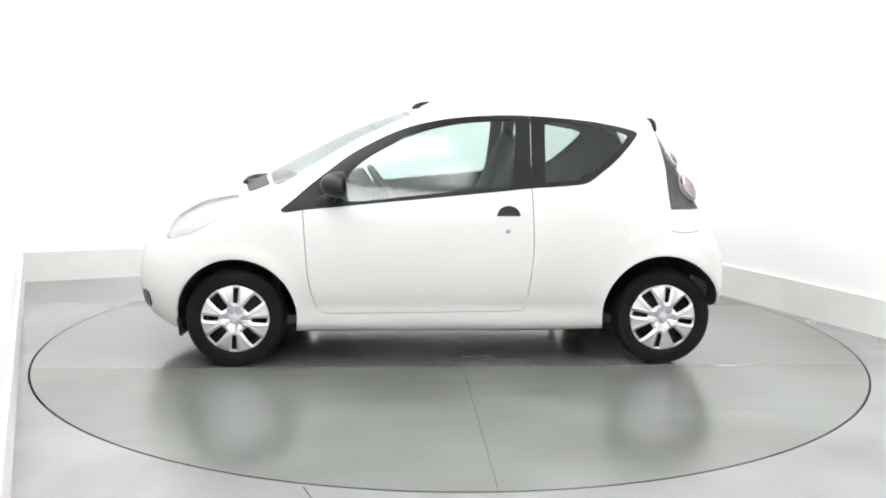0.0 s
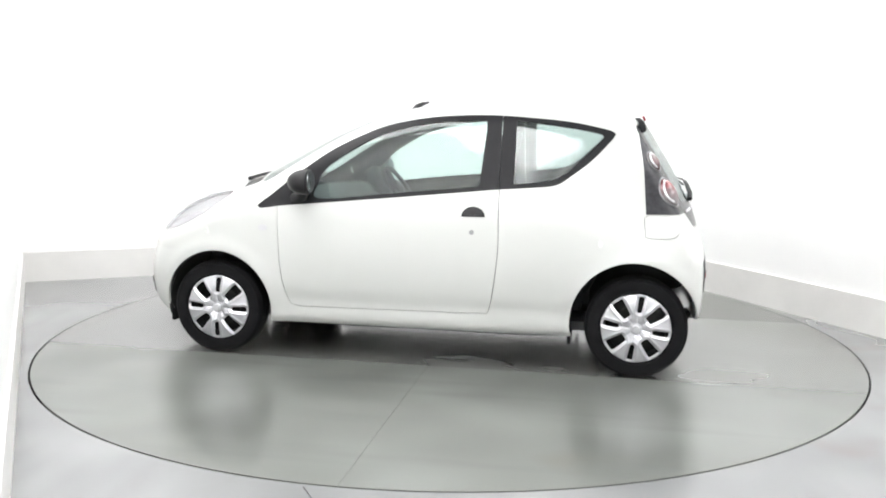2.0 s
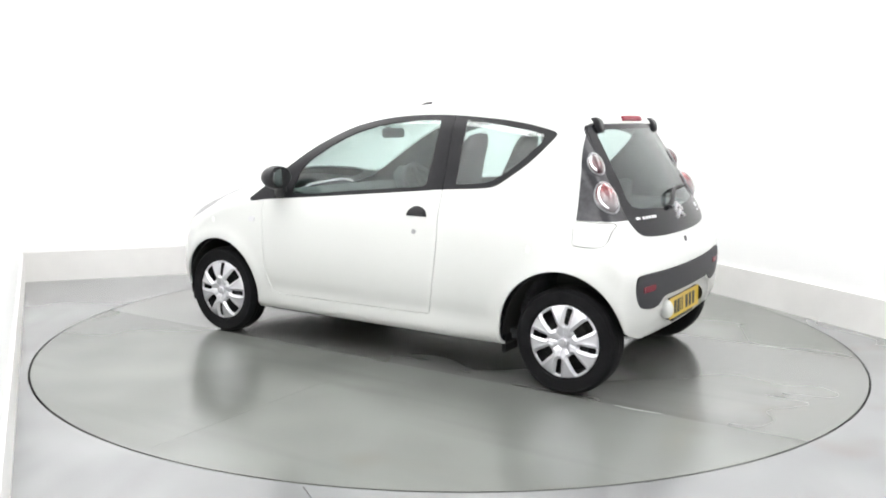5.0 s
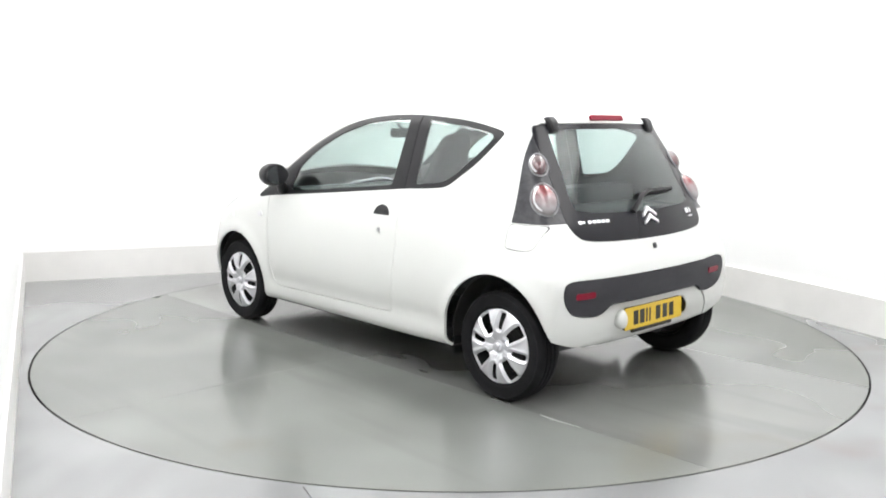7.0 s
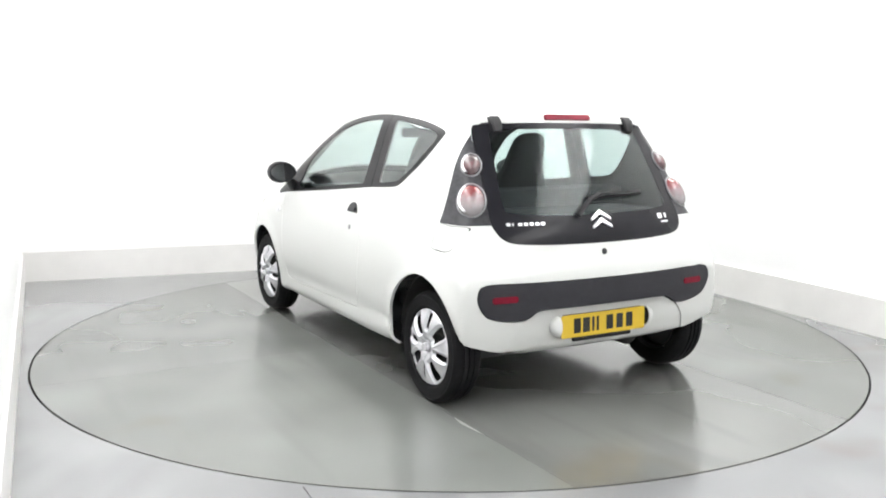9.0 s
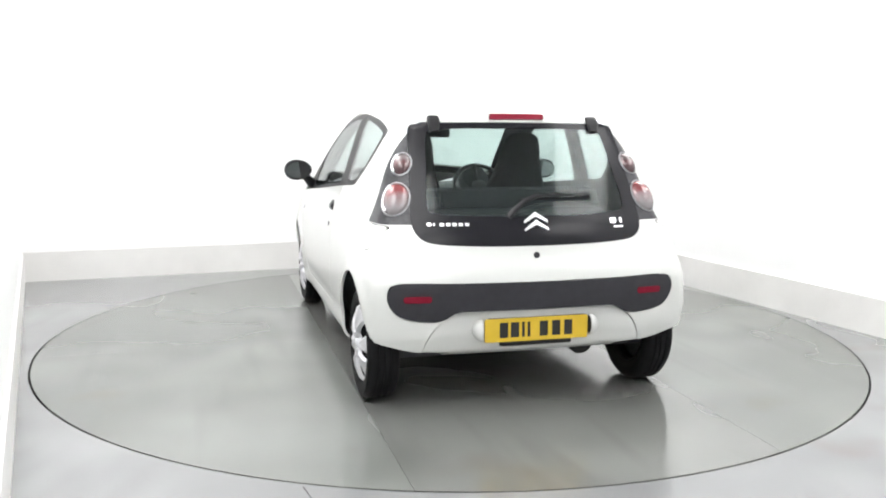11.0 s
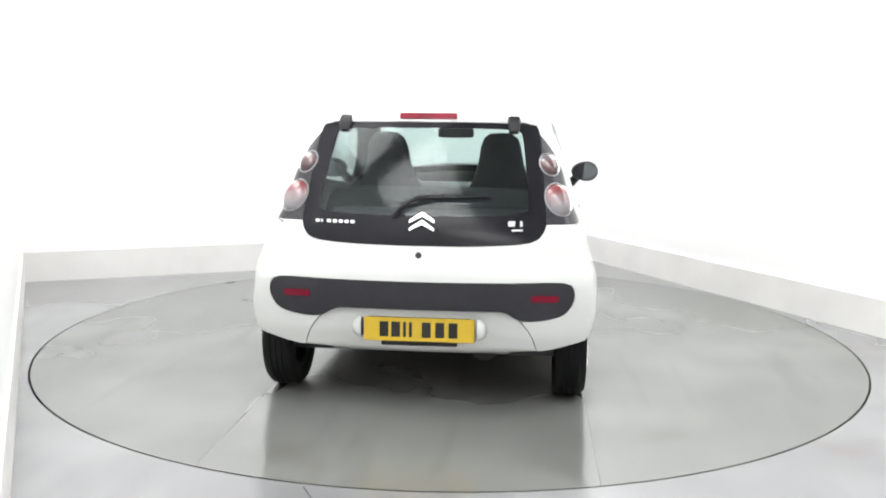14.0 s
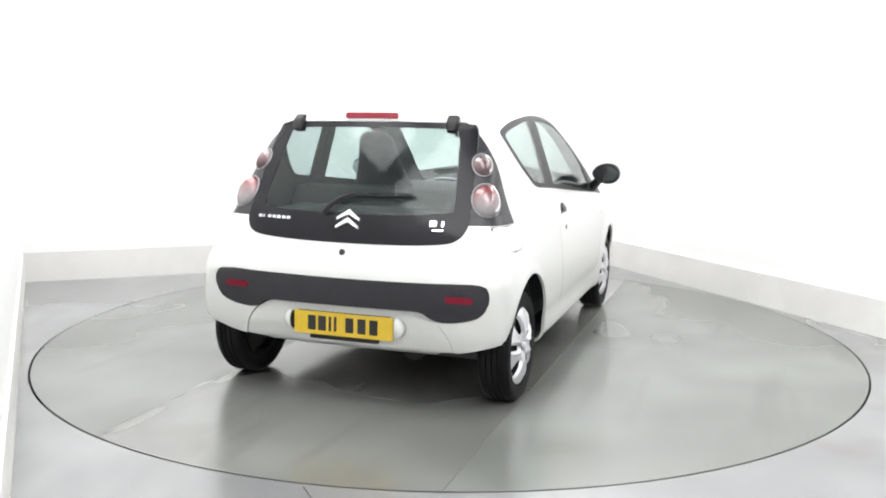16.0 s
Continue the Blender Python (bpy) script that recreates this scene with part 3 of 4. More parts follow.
# ---- places on the shell ----
def surf_y(x, z, s, off=0.0):
    lo, hi = 0.2, 1.0
    for _ in range(26):
        m = (lo + hi) / 2
        if shell(np.array([x, s * m, z])) < 0:
            lo = m
        else:
            hi = m
    p = np.array([x, s * lo, z])
    return Vector(p + off * shell_normal(p))


def surf_x(y, z, off=0.0, back=True):
    lo, hi = (0.3, 1.7) if back else (-0.3, -2.0)
    for _ in range(26):
        m = (lo + hi) / 2
        if shell(np.array([m, y, z])) < 0:
            lo = m
        else:
            hi = m
    p = np.array([lo, y, z])
    return Vector(p + off * shell_normal(p))


def frame_at(p, n, up=(0, 0, 1)):
    """A pose at p whose z axis is n and whose y axis points up."""
    z = Vector(n).normalized()
    x = Vector(up).cross(z).normalized()
    y = z.cross(x)
    return Matrix(((x.x, y.x, z.x, p[0]), (x.y, y.y, z.y, p[1]), (x.z, y.z, z.z, p[2]), (0, 0, 0, 1)))


def on_back(y, z, off=0.0):
    p = surf_x(y, z)
    n = Vector(shell_normal(np.array(p)))
    return frame_at(p + off * n, n)


def on_side(x, z, s, off=0.0):
    p = surf_y(x, z, s)
    n = Vector(shell_normal(np.array(p)))
    return frame_at(p + off * n, n)


def draped(bm, pts, depth, place):
    """An outline whose corners lie on the shell by place(u, v, off), made depth thick outwards."""
    lo = [bm.verts.new(place(u, v, -0.004)) for u, v in pts]
    hi = [bm.verts.new(place(u, v, depth)) for u, v in pts]
    n = len(pts)
    f = [bm.faces.new(lo[::-1]), bm.faces.new(hi)]
    for i in range(n):
        f.append(bm.faces.new((lo[i], lo[(i + 1) % n], hi[(i + 1) % n], hi[i])))
    bmesh.ops.recalc_face_normals(bm, faces=f)


def oval(cx, cy, rx, ry, n=24, a0=0.0, a1=2 * math.pi):
    full = abs(a1 - a0 - 2 * math.pi) < 1e-6
    return [(cx + rx * math.cos(a0 + (a1 - a0) * k / (n if full else n - 1)), cy + ry * math.sin(a0 + (a1 - a0) * k / (n if full else n - 1))) for k in range(n)]


def rounded(x0, x1, y0, y1, r, n=4):
    out = []
    for cx, cy, a in ((x1 - r, y1 - r, 0), (x0 + r, y1 - r, 90), (x0 + r, y0 + r, 180), (x1 - r, y0 + r, 270)):
        out += [(cx + r * math.cos(radians(a + 90 * k / n)), cy + r * math.sin(radians(a + 90 * k / n))) for k in range(n + 1)]
    return out


# ---- wheels: steel rim, tyre, silver cover with eight slots ----
HUB_Z, TYRE_R = 0.270, 0.271


def cover_mesh():
    nr, na = 34, 240
    r = np.linspace(0.0, 0.192, nr)
    a = np.linspace(0, 2 * np.pi, na, endpoint=False)
    X, Z = (r[:, None] * np.cos(a)).ravel(), (r[:, None] * np.sin(a)).ravel()
    i, j = np.meshgrid(np.arange(nr - 1), np.arange(na), indexing="ij")
    p, q = i * na + j, i * na + (j + 1) % na
    T = np.concatenate([np.stack([p, p + na, q + na], -1).reshape(-1, 3), np.stack([p, q + na, q], -1).reshape(-1, 3)])

    def slot_d(x, z):
        d = np.full(x.shape, 1e9)
        for k in range(8):
            t = 2 * np.pi * k / 8
            u, w = x * np.cos(t) + z * np.sin(t), -x * np.sin(t) + z * np.cos(t)
            half = (0.0145 if k % 2 == 0 else 0.030) * (0.70 + 0.30 * np.clip((u - 0.08) / 0.07, 0, 1))
            r0, r1 = (0.088, 0.172) if k % 2 == 0 else (0.076, 0.172)
            mid, hl = (r0 + r1) / 2, (r1 - r0) / 2
            qx, qz = np.abs(u - mid) - hl + 0.007, np.abs(w) - half + 0.007
            s = np.hypot(np.maximum(qx, 0), np.maximum(qz, 0)) + np.minimum(np.maximum(qx, qz), 0) - 0.007
            d = np.minimum(d, np.where(u > 0, s, 1e9))
        return d

    def height(x, z):
        rr = np.hypot(x, z)
        d = slot_d(x, z)
        h = 0.016 - 0.30 * (rr - 0.10) ** 2 / 0.1
        h = h - 0.010 * np.exp(-(np.maximum(d, 0) / 0.009) ** 2)
        h = h + 0.004 * np.exp(-((d - 0.014) / 0.006) ** 2)
        h = h - 0.006 * ramp(0.045 - rr, 0.0, 0.012) + 0.008 * ramp(0.03 - rr, 0.0, 0.006)
        for k in range(8):
            t = 2 * np.pi * k / 8
            u, w = x * np.cos(t) + z * np.sin(t), -x * np.sin(t) + z * np.cos(t)
            h = h - 0.006 * np.exp(-(w / (0.004 + 0.07 * np.maximum(u, 0))) ** 2) * ramp(u, 0.02, 0.05) * (1 - ramp(u, 0.08, 0.1))
        h = h - 0.014 * ramp(rr, 0.182, 0.192)
        return h

    V = np.stack([X, 0 * X, Z], 1)
    V, _, rest = cut(V, T, slot_d(V[:, 0], V[:, 2]))
    V, rest = compact(V, rest)
    V[:, 1] = -height(V[:, 0], V[:, 2])
    return V, rest


CV, CT = cover_mesh()


def wheel(x, s):
    """s is -1 on the car's left side."""
    bm = bmesh.new()
    lathe(bm, [(0.0, -0.03), (0.06, -0.03), (0.075, 0.0), (0.16, 0.010), (0.172, -0.050), (0.182, -0.06), (0.186, -0.066), (0.178, -0.05), (0.165, 0.05), (0.18, 0.066)], 48)
    bmesh.ops.recalc_face_normals(bm, faces=bm.faces)
    w = part("wheel", bm, M_BLACK, car, "black steel wheel with a silver cover")
    bm = bmesh.new()
    t = TYRE_R
    prof = [(0.181, 0.060), (0.195, 0.070), (0.225, 0.077), (0.250, 0.075), (0.261, 0.066), (0.267, 0.058), (t - 0.001, 0.048)]
    for g in (0.030, 0.002, -0.026):
        prof += [(t, g), (t - 0.007, g - 0.001), (t - 0.007, g - 0.007), (t, g - 0.008)]
    prof += [(t - 0.001, -0.048), (0.267, -0.058), (0.261, -0.066), (0.2525, -0.0735), (0.251, -0.0765), (0.247, -0.0765), (0.2455, -0.0755), (0.225, -0.077), (0.205, -0.0735), (0.203, -0.0745), (0.199, -0.0735), (0.190, -0.068), (0.181, -0.060)]
    lathe(bm, prof, 72)
    bmesh.ops.recalc_face_normals(bm, faces=bm.faces)
    part("tyre", bm, M_RUBBER, w, "black rubber tyre")
    me = bpy.data.meshes.new("wheel_cover")
    me.from_pydata((CV + [0, -0.074, 0]).tolist(), [], CT.tolist())
    me.materials.append(M_SILVER)
    me.update()
    me.shade_smooth()
    bm = bmesh.new()
    bm.from_mesh(me)
    bmesh.ops.remove_doubles(bm, verts=bm.verts, dist=1e-5)
    bmesh.ops.recalc_face_normals(bm, faces=bm.faces)
    bmesh.ops.solidify(bm, geom=bm.faces, thickness=0.003)
    bm.to_mesh(me)
    bm.free()
    me.shade_smooth()
    c = new("wheel_cover", me)
    c.parent = w
    tagged(c, "silver eight-slot plastic wheel cover")
    bm = bmesh.new()
    lathe(bm, [(0.0, -0.096), (0.018, -0.095), (0.021, -0.091), (0.021, -0.075)], 24)
    bmesh.ops.recalc_face_normals(bm, faces=bm.faces)
    part("centre_cap", bm, M_SILVER, w)
    w.matrix_basis = pose(x, s * 0.712, HUB_Z, 0, 0, 0 if s < 0 else 180) @ pose(0, 0, 0, 0, 3 if x < 0 else 9, 0)
    # dark liner inside the wheel opening
    bm = bmesh.new()
    n, r0, r1, y0, y1 = 30, 0.324 if x < 0 else 0.340, 0.334 if x < 0 else 0.350, 0.40, 0.745
    rows = []
    for k in range(n + 1):
        lo_a, hi_a = (-12, 192) if x < 0 else (30, 194)
        a = radians(lo_a + (hi_a - lo_a) * k / n)
        rows.append([bm.verts.new((r * math.cos(a), y, r * math.sin(a))) for r, y in ((r0, y1), (r0, y0), (r1, y0), (r1, y1))])
    for a, b in zip(rows, rows[1:]):
        for i in range(4):
            bm.faces.new((a[i], a[(i + 1) % 4], b[(i + 1) % 4], b[i]))
    bm.faces.new([r[1] for r in rows])
    bmesh.ops.recalc_face_normals(bm, faces=bm.faces)
    lin = part("arch_liner", bm, M_UNDER, car, "black wheel arch liner")
    lin.matrix_basis = Matrix.Translation((x + (0.01 if x < 0 else -0.013), 0, 0.28)) @ Matrix.Diagonal((1, s, 1, 1))
    bm = bmesh.new()
    lathe(bm, [(0.0, -0.02), (0.115, -0.02), (0.115, -0.01), (0.06, 0.0), (0.06, 0.06), (0.0, 0.06)], 32)
    bmesh.ops.recalc_face_normals(bm, faces=bm.faces)
    br = part("brake_drum", bm, M_UNDER, w, "dark brake drum")


for hx in (-1.209, 1.157):
    for s in (-1, 1):
        wheel(hx, s)

# ---- door furniture and mirrors ----
for s in (-1, 1):
    bm = bmesh.new()
    draped(bm, oval(0.278, 0.839, 0.064, 0.054, 18, 0.0, math.pi), 0.004, lambda u, v, o, s=s: surf_y(u, v, s, o))
    hd = part("door_handle", bm, M_BLACK, car, "black half-round door handle recess", smooth=False)
    bm = bmesh.new()
    draped(bm, rounded(0.236, 0.320, 0.849, 0.868, 0.008), 0.010, lambda u, v, o, s=s: surf_y(u, v, s, o))
    part("grip", bm, M_BLACK, hd, smooth=False)
    bm = bmesh.new()
    prism(bm, oval(0, 0, 0.013, 0.013, 18), 0.007, on_side(0.273, 0.757, s, -0.002))
    part("door_lock", bm, M_RING, car, "small grey door lock", smooth=False)
    bm = bmesh.new()
    draped(bm, oval(-0.915, 0.745, 0.026, 0.017, 20), 0.006, lambda u, v, o, s=s: surf_y(u, v, s, o))
    part("side_indicator", bm, M_REFLECTOR, car, "clear oval side indicator", smooth=False)
    my = s * 0.875
    # mirror: a swollen shell, flat towards the rear
    bm = bmesh.new()
    bmesh.ops.create_uvsphere(bm, u_segments=28, v_segments=16, radius=1.0)
    for v in bm.verts:
        x, y, z = v.co
        x = min(x, 0.25) if x > 0 else x
        k = 1 + 0.12 * y * s
        v.co = Vector((-0.635 + 0.10 * x, my + 0.092 * y, 1.012 + 0.068 * z * k))
    mir = part("wing_mirror", bm, M_BLACK, car, "black plastic wing mirror")
    bm = bmesh.new()
    prism(bm, oval(0, 0, 0.082, 0.054, 28), 0.003, frame_at((-0.6115, my, 1.012), (1, -0.18 * s, 0.02)))
    part("mirror_glass", bm, M_MIRROR, mir, "mirror glass", smooth=False)
    bm = bmesh.new()
    tube(bm, [(-0.74, s * 0.73, 0.905), (-0.69, s * 0.785, 0.925), (-0.655, my - s * 0.05, 0.97)], [0.045, 0.032, 0.026], 12)
    part("mirror_arm", bm, M_BLACK, mir)

# grey seals round the headlights
for s, hl in zip((-1, 1), [o for o in car.children if o.name.startswith("headlight")]):
    bm = bmesh.new()
    line = [surf_y(x, z, s, 0.0) for x, z in HEADLIGHT[::2]]
    tube(bm, line + line[:1], 0.0028, 6)
    part("headlight_seal", bm, M_RING, hl, "thin grey seal")

# ---- lamps in the tail lights ----
def along(p, n):
    """The shell's point on the line through p along n."""
    lo, hi = -0.15, 0.12
    for _ in range(22):
        m = (lo + hi) / 2
        if shell(np.array(p + m * n)) < 0:
            lo = m
        else:
            hi = m
    return p + lo * n


for s, tail in zip((-1, 1), [o for o in car.children if o.name.startswith("tail_light")]):
    for cy, cz, rx, ry, rise, glass in ((0.592, 1.145, 0.045, 0.058, 0.034, M_LENS_UP), (0.640, 0.985, 0.064, 0.082, 0.046, M_LENS_LOW)):
        p = surf_x(s * cy, cz)
        n = (Vector(shell_normal(np.array(p))) + Vector((0.05, 0.22 * s, 0.0))).normalized()
        m = frame_at(p, n).to_3x3()
        ux_, uy_ = m.col[0], m.col[1]

        def on_lamp(q, b, h):
            return along(p + ux_ * (rx * q * math.cos(b)) + uy_ * (ry * q * math.sin(b)), n) + h * n

        turn32 = [2 * math.pi * k / 32 for k in range(33)]
        bm = bmesh.new()
        rows = []
        for q in (0.0, 0.3, 0.55, 0.75, 0.88, 0.96, 1.0):
            rows.append([bm.verts.new(on_lamp(q, b, rise * math.sqrt(max(0.0, 1 - q * q)) - 0.003)) for b in turn32[:32]])
        for r0, r1 in zip(rows, rows[1:]):
            for k in range(32):
                bm.faces.new((r0[k], r1[k], r1[(k + 1) % 32], r0[(k + 1) % 32]))
        bmesh.ops.remove_doubles(bm, verts=bm.verts, dist=1e-5)
        bmesh.ops.recalc_face_normals(bm, faces=bm.faces)
        lamp = part("lamp", bm, glass, tail, "domed round lamp with red and clear fields")
        bm = bmesh.new()
        tube(bm, [on_lamp(1.05, b, 0.003) for b in turn32], 0.0045, 6)
        part("lamp_ring", bm, M_RING, lamp, "silver lamp ring")
        # added chrome arc stands in for the white reflection on the lamp's outer edge
        bm = bmesh.new()
        mid_a = 0.0 if s > 0 else math.pi
        tube(bm, [on_lamp(0.90, mid_a + radians(-62 + 124 * k / 14), rise * 0.44) for k in range(15)], [0.001] + [0.0055] * 13 + [0.001], 6)
        part("lamp_highlight_arc", bm, M_CHROME, lamp, "chrome arc that imitates the highlight on the lamp's outer edge")

# ---- tailgate: hinges, brake light, wiper, emblem, badges, lock ----
for y in (-0.415, 0.415):
    bm = bmesh.new()
    path = [surf_x(y, z, o) for z, o in ((1.374, -0.004), (1.366, 0.006), (1.346, 0.013), (1.322, 0.012), (1.298, 0.002))]
    rows = [[bm.verts.new(p + Vector((dx, dy, dz))) for dx, dy, dz in ((0.004, -w, 0), (0.010, -w + 0.008, 0.006), (0.010, w - 0.008, 0.006), (0.004, w, 0), (-0.03, w, -0.01), (-0.03, -w, -0.01))]
            for p, w in zip(path, (0.026, 0.029, 0.031, 0.030, 0.022))]
    for a, b in zip(rows, rows[1:]):
        for k in range(6):
            bm.faces.new((a[k], a[(k + 1) % 6], b[(k + 1) % 6], b[k]))
    bm.faces.new(rows[0][::-1])
    bm.faces.new(rows[-1])
    bmesh.ops.recalc_face_normals(bm, faces=bm.faces)
    part("tailgate_hinge", bm, M_BLACK, car, "black tailgate hinge cover")
back = lambda u, v, o: surf_x(u, v, o)
bm = bmesh.new()
draped(bm, rounded(-0.140, 0.140, 1.358, 1.380, 0.006), 0.012, back)
part("brake_light", bm, M_BRAKE, car, "red high-level brake light", smooth=False)
bm = bmesh.new()
path = [surf_x(-0.13, 0.905, 0.010), surf_x(-0.10, 0.93, 0.026), surf_x(-0.045, 0.968, 0.032), surf_x(0.015, 0.988, 0.032), surf_x(0.105, 0.994, 0.030), surf_x(0.305, 0.997, 0.022)]
tube(bm, path, [0.016, 0.014, 0.012, 0.010, 0.008, 0.006], 10)
wiper = part("rear_wiper", bm, M_BLACK, car, "black rear wiper arm")
bm = bmesh.new()
tube(bm, [surf_x(-0.06 + 0.38 * k / 8, 0.982 + 0.006 * k / 8, 0.012) for k in range(9)], 0.006, 6)
part("wiper_blade", bm, M_RUBBER, wiper, "rubber wiper blade")
for zc in (0.872, 0.908):
    bm = bmesh.new()
    w, h, th = 0.058, 0.038, 0.021
    pts = [(-w, -h / 2), (0, h / 2), (w, -h / 2), (w, -h / 2 - th * 0.55), (0, h / 2 - th), (-w, -h / 2 - th * 0.55)]
    for half in (1, -1):
        q = [(pts[0][0] * half, pts[0][1]), pts[1], pts[4], (pts[5][0] * half, pts[5][1])]
        draped(bm, [(0.004 + x, zc + z) for x, z in q], 0.010, back)
    part("emblem", bm, M_CHROME, car, "chrome chevron emblem", smooth=False)


def badge(y0, y1, z0, z1):
    bm = bmesh.new()
    draped(bm, rounded(y0, y1, z0, z1, min(0.004, (z1 - z0) / 3)), 0.004, back)
    part("badge_bar", bm, M_CHROME, car, "chrome badge bar", smooth=False)


for k in range(7):
    badge(-0.512 + 0.029 * k, -0.512 + 0.029 * k + (0.006 if k == 1 else 0.020), 0.869, 0.882)
badge(0.404, 0.436, 0.866, 0.890)
badge(0.459, 0.470, 0.866, 0.890)
badge(0.420, 0.472, 0.846, 0.853)
bm = bmesh.new()
prism(bm, oval(0, 0, 0.015, 0.015, 18), 0.006, on_back(-0.006, 0.733, -0.002))
part("tailgate_lock", bm, M_BLACK, car, "black tailgate lock", smooth=False)

# ---- bumper: fog reflectors, plate ----
for y0, y1 in ((-0.645, -0.515), (0.515, 0.645)):
    bm = bmesh.new()
    draped(bm, rounded(y0, y1, 0.531, 0.561, 0.013), 0.008, back)
    part("rear_reflector", bm, M_REFLEX, car, "red bumper reflector", smooth=False)
px = surf_x(0.0, 0.40).x - 0.034
bm = bmesh.new()
box(bm, px - 0.02, px + 0.012, -0.245, 0.245, 0.325, 0.440, 0.004)
plate = part("number_plate", bm, M_BLACK, car, "yellow number plate with dark characters", smooth=False)
bm = bmesh.new()
prism(bm, rounded(-0.26, 0.26, -0.0555, 0.0555, 0.008), 0.003, frame_at((px + 0.0125, 0.0, 0.383), (1, 0, 0.04)))
part("plate_face", bm, M_YELLOW, plate, "yellow plate face", smooth=False)
for c in (-0.165, -0.11, -0.068, -0.040, 0.035, 0.098, 0.160):
    bm = bmesh.new()
    hw = 0.007 if c in (-0.068, -0.040) else 0.021
    prism(bm, rounded(c - hw, c + hw, -0.036, 0.036, 0.003, 2), 0.0012, frame_at((px + 0.0152, 0.0, 0.383), (1, 0, 0.04)))
    part("plate_bar", bm, M_INK, plate, smooth=False)
bm = bmesh.new()
box(bm, px - 0.02, px + 0.010, -0.18, 0.18, 0.304, 0.324, 0.003)
part("plate_strip", bm, M_BLACK, plate, "black strip under the plate", smooth=False)

for s in (-1, 1):
    bm = bmesh.new()
    bmesh.ops.create_uvsphere(bm, u_segments=24, v_segments=14, radius=1.0)
    for v in bm.verts:
        x, y, z = v.co
        v.co = Vector((px + 0.004 + 0.036 * x, s * (0.272 + 0.046 * max(y, 0.0)), 0.388 + 0.050 * z))
    bmesh.ops.remove_doubles(bm, verts=bm.verts, dist=1e-5)
    housing = part("plate_lamp_housing", bm, M_PAINT, car, "white rounded housing beside the number plate")
    bm = bmesh.new()
    prism(bm, oval(0, 0, 0.030, 0.043, 24), 0.003, frame_at((px + 0.006, s * 0.2715, 0.388), (0, -s, 0)))
    part("lamp_face", bm, M_BLACK, housing, "black inner face of the plate lamp", smooth=False)

# ---- under the car ----
bm = bmesh.new()
tube(bm, [(1.17, -0.58, 0.25), (1.15, -0.4, 0.27), (1.15, 0.4, 0.27), (1.17, 0.58, 0.25)], 0.04, 12)
part("rear_axle", bm, M_UNDER, car, "black rear axle beam")
bm = bmesh.new()
tube(bm, [(1.10, 0.30, 0.27), (1.12, 0.30, 0.27), (1.36, 0.30, 0.27), (1.38, 0.30, 0.27)], [0.03, 0.07, 0.07, 0.03], 16)
tube(bm, [(-0.9, 0.1, 0.2), (0.5, 0.1, 0.2), (0.9, 0.25, 0.22), (1.2, 0.30, 0.24)], 0.024, 10)
part("exhaust", bm, M_UNDER, car, "dark exhaust pipe and silencer")
for s in (-1, 1):
    bm = bmesh.new()
    box(bm, 1.30, 1.46, s * 0.46 - 0.06, s * 0.46 + 0.06, 0.272, 0.32, 0.012)
    part("towing_bracket", bm, M_UNDER, car, "dark bracket under the bumper")
    bm = bmesh.new()
    box(bm, 0.795, 0.815, s * 0.66 - 0.09, s * 0.66 + 0.09, 0.155, 0.25, 0.004)
    part("mud_flap", bm, M_RUBBER, car, "black rubber mud flap", smooth=False)
    bm = bmesh.new()
    box(bm, -1.525, -1.50, s * 0.66 - 0.08, s * 0.66 + 0.06, 0.165, 0.24, 0.006)
    part("air_deflector", bm, M_RUBBER, car, "black air deflector before the wheel", smooth=False)
bm = bmesh.new()
box(bm, -0.86, -0.62, -0.6, 0.6, 0.155, 0.20, 0.02)
part("engine_cradle", bm, M_UNDER, car, "dark engine cradle", smooth=False)

# ---- front: wipers, aerial, intake ----
for y0, y1 in ((-0.24, 0.12), (0.10, 0.44)):
    bm = bmesh.new()
    tube(bm, [surf_x(y0 + (y1 - y0) * k / 8, 0.968 + 0.022 * k / 8, 0.010, False) for k in range(9)], [0.016] + [0.010] * 7 + [0.006], 8)
    part("front_wiper", bm, M_BLACK, car, "black windscreen wiper")
bm = bmesh.new()
tube(bm, [(-0.225, 0, 1.412), (-0.205, 0, 1.432), (-0.18, 0, 1.447), (-0.13, 0, 1.462)], [0.020, 0.019, 0.013, 0.005], 14)
bmesh.ops.recalc_face_normals(bm, faces=bm.faces)
aerial = part("aerial", bm, M_BLACK, car, "roof aerial with a thin rod")
bm = bmesh.new()
tube(bm, [(-0.14, 0, 1.459), (0.0, 0, 1.50), (0.30, 0, 1.59)], [0.0035, 0.003, 0.002], 8)
part("aerial_rod", bm, M_ALU, aerial, "pale thin rod")
for s in (-1, 1):
    bm = bmesh.new()
    prism(bm, rounded(-0.07, 0.07, -0.045, 0.045, 0.03), 0.006, frame_at(surf_x(s * 0.52, 0.34, -0.002, False), shell_normal(np.array(surf_x(s * 0.52, 0.34, 0, False)))))
    part("bumper_grille", bm, M_BLACK, car, "black grille in the front bumper", smooth=False)

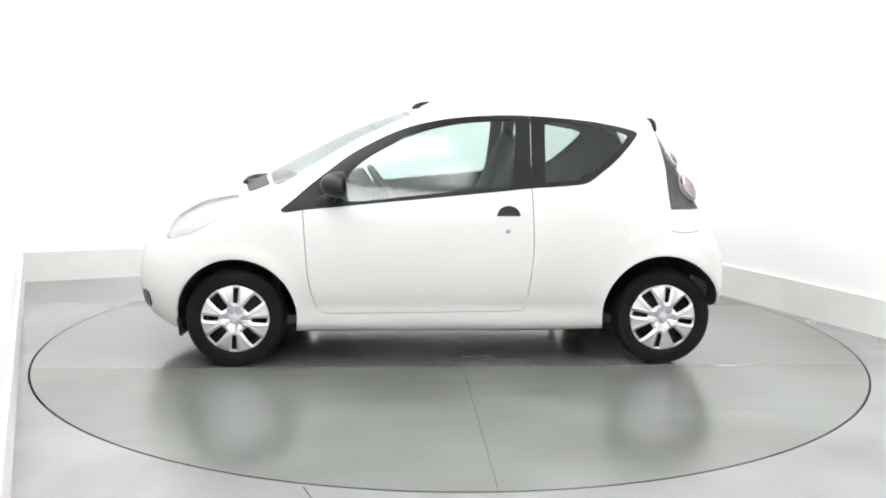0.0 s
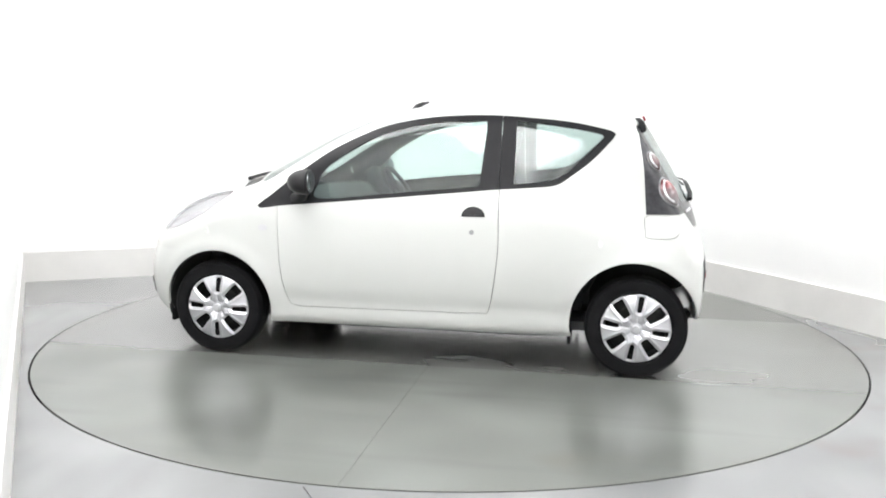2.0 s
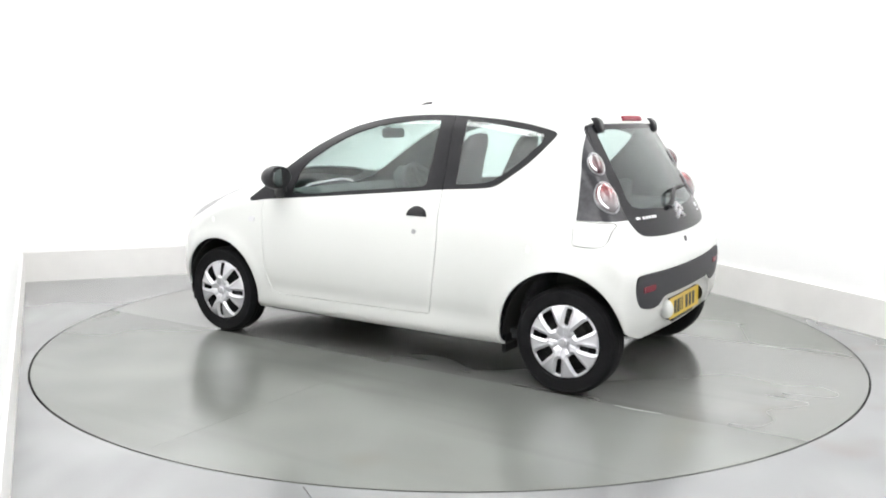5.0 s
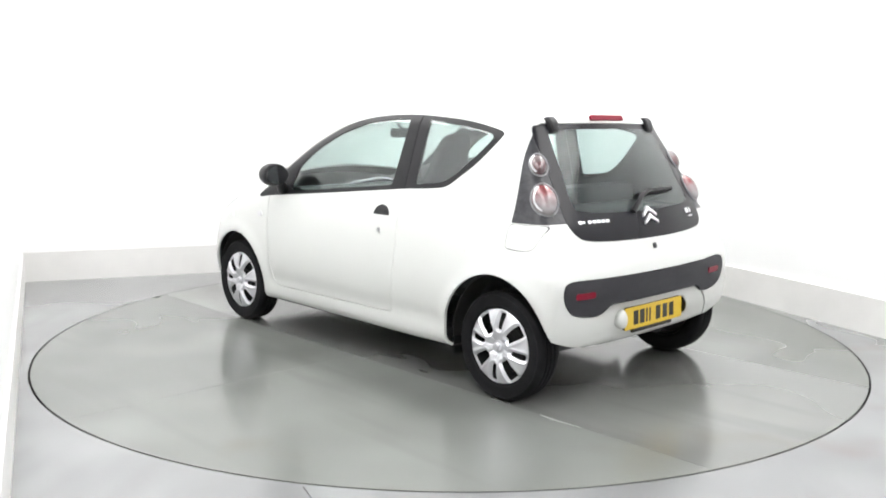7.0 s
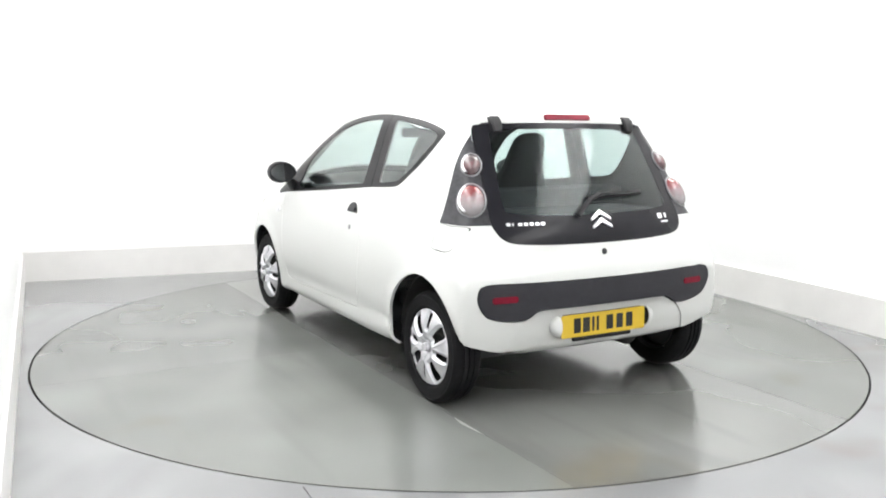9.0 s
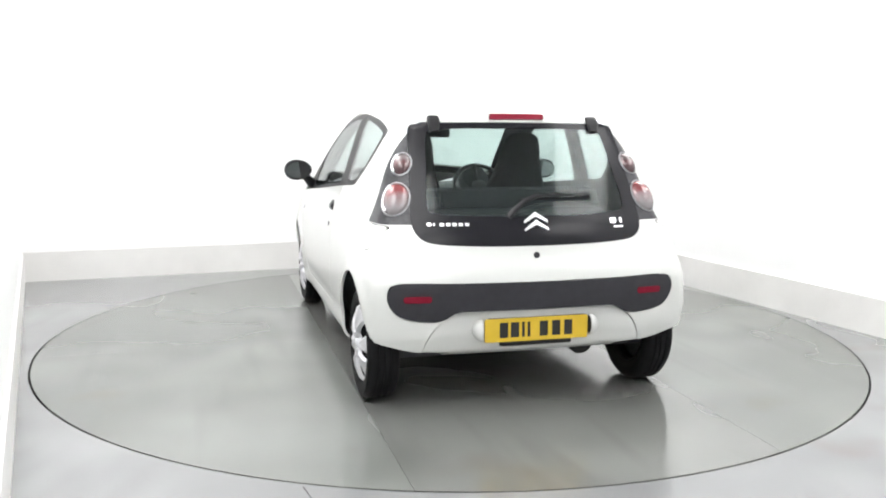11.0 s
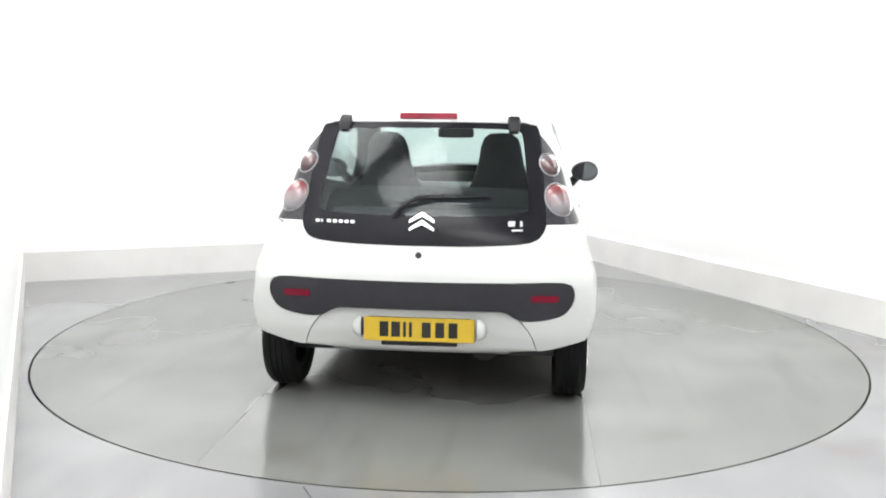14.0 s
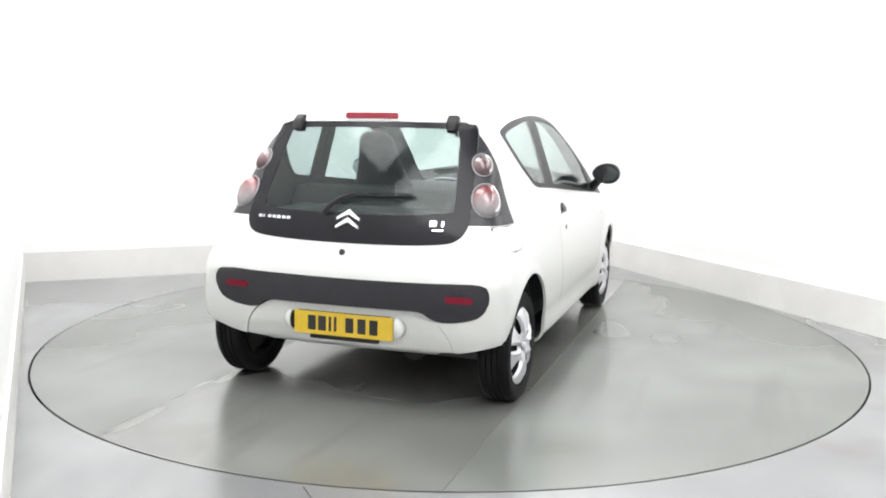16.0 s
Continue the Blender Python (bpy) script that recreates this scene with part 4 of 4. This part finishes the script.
# ---- inside the car ----
bm = bmesh.new()
box(bm, -1.0, 1.3, -0.68, 0.68, 0.22, 0.27)
box(bm, -1.02, -0.98, -0.66, 0.66, 0.27, 0.88)
part("cabin_floor", bm, M_INTERIOR, car, "dark cabin floor and bulkhead", smooth=False)
bm = bmesh.new()
pts = [(-0.98, 0.55), (-0.62, 0.50), (-0.50, 0.62), (-0.50, 0.84), (-0.58, 0.895), (-0.75, 0.915), (-1.0, 0.90)]
prism(bm, pts, 1.32, Matrix(((1, 0, 0, 0), (0, 0, 1, -0.66), (0, 1, 0, 0), (0, 0, 0, 1))))
bmesh.ops.recalc_face_normals(bm, faces=bm.faces)
bmesh.ops.bevel(bm, geom=list(bm.edges), offset=0.025, segments=2, affect="EDGES")
dash = part("dashboard", bm, M_INTERIOR, car, "dark grey dashboard")
bm = bmesh.new()
lathe(bm, [(0.10, -0.02), (0.11, 0.02), (0.09, 0.06), (0.0, 0.07)], 24, "z")
bmesh.ops.transform(bm, matrix=pose(-0.56, 0.33, 0.93, 0, 60, 0), verts=bm.verts)
bmesh.ops.recalc_face_normals(bm, faces=bm.faces)
part("instrument_pod", bm, M_INTERIOR, dash)
bm = bmesh.new()
ring = [[bm.verts.new(((0.178 + 0.015 * math.cos(b)) * math.cos(a), (0.178 + 0.015 * math.cos(b)) * math.sin(a), 0.015 * math.sin(b))) for b in [2 * math.pi * k / 8 for k in range(8)]] for a in [2 * math.pi * k / 40 for k in range(40)]]
for k in range(40):
    for i in range(8):
        bm.faces.new((ring[k][i], ring[(k + 1) % 40][i], ring[(k + 1) % 40][(i + 1) % 8], ring[k][(i + 1) % 8]))
for a in (90, 210, 330):
    tube(bm, [(0, 0, -0.02), (0.18 * math.cos(radians(a)), 0.18 * math.sin(radians(a)), 0)], 0.02, 8)
bmesh.ops.create_uvsphere(bm, u_segments=16, v_segments=8, radius=0.06, matrix=Matrix.Diagonal((1, 1, 0.4, 1)))
bmesh.ops.transform(bm, matrix=frame_at((-0.40, 0.33, 0.90), (0.80, 0, 0.60)), verts=bm.verts)
part("steering_wheel", bm, M_BLACK, car, "black steering wheel")


def slab(bm, stations, y0):
    """A cushion: rounded sections (x, z, half width, thickness, tilt) one after another."""
    rows = []
    for x, z, w, t, a in stations:
        ca, sa = math.cos(radians(a)), math.sin(radians(a))
        rows.append([bm.verts.new((x + ca * v, y0 + u, z + sa * v)) for u, v in
                     [(math.copysign(abs(math.cos(b)) ** 0.45, math.cos(b)) * w, math.copysign(abs(math.sin(b)) ** 0.6, math.sin(b)) * t) for b in [2 * math.pi * k / 28 for k in range(28)]]])
    for a, b in zip(rows, rows[1:]):
        for k in range(28):
            bm.faces.new((a[k], a[(k + 1) % 28], b[(k + 1) % 28], b[k]))
    bm.faces.new(rows[0][::-1])
    bm.faces.new(rows[-1])
    bmesh.ops.recalc_face_normals(bm, faces=bm.faces)


for y in (-0.33, 0.33):
    bm = bmesh.new()
    slab(bm, [(0.10, 0.45, 0.19, 0.05, 18), (0.12, 0.52, 0.235, 0.075, 18), (0.19, 0.72, 0.235, 0.075, 18), (0.265, 0.92, 0.20, 0.065, 18), (0.305, 1.03, 0.155, 0.056, 18), (0.335, 1.11, 0.130, 0.05, 18),
              (0.362, 1.19, 0.118, 0.046, 18), (0.382, 1.245, 0.100, 0.040, 18), (0.390, 1.270, 0.070, 0.03, 18), (0.393, 1.279, 0.03, 0.012, 18)], y)
    seat = part("front_seat", bm, M_FABRIC, car, "dark fabric front seat with a built-in headrest")
    bm = bmesh.new()
    slab(bm, [(0.18, 0.46, 0.22, 0.05, 90), (0.12, 0.46, 0.245, 0.075, 90), (-0.26, 0.49, 0.245, 0.075, 90), (-0.36, 0.49, 0.22, 0.05, 90)], y)
    part("cushion", bm, M_FABRIC, seat)
bm = bmesh.new()
slab(bm, [(0.86, 0.40, 0.55, 0.05, 12), (0.87, 0.45, 0.60, 0.07, 12), (0.96, 0.90, 0.57, 0.06, 12), (0.985, 0.99, 0.53, 0.045, 12), (0.99, 1.01, 0.47, 0.015, 12)], 0.0)
bench = part("rear_seat", bm, M_FABRIC, car, "dark fabric rear bench backrest")
bm = bmesh.new()
box(bm, 0.42, 0.90, -0.58, 0.58, 0.30, 0.46, 0.04)
part("cushion", bm, M_FABRIC, bench)
bm = bmesh.new()
box(bm, 1.0, 1.33, -0.50, 0.50, 0.885, 0.905, 0.005)
part("parcel_shelf", bm, M_INTERIOR, car, "dark parcel shelf", smooth=False)
bm = bmesh.new()
box(bm, -0.44, -0.42, -0.12, 0.12, 1.235, 1.295, 0.008)
tube(bm, [(-0.45, 0, 1.29), (-0.50, 0, 1.325)], 0.01, 8)
part("rear_view_mirror", bm, M_BLACK, car, "black rear-view mirror", smooth=False)

def motions():
    walk(turntable, [(t, pose(TABLE_X, TABLE_Y, 0, 0, 0, -a)) for t, a in TURN])
    rows = []
    for t, a in TURN:
        q = Matrix.Rotation(radians(-a), 3, "Z") @ Vector((0, CAR_Y, 0))
        rows.append((t, pose(q.x, q.y, 0, 0, 0, -a)))
    walk(car, rows)


motions()
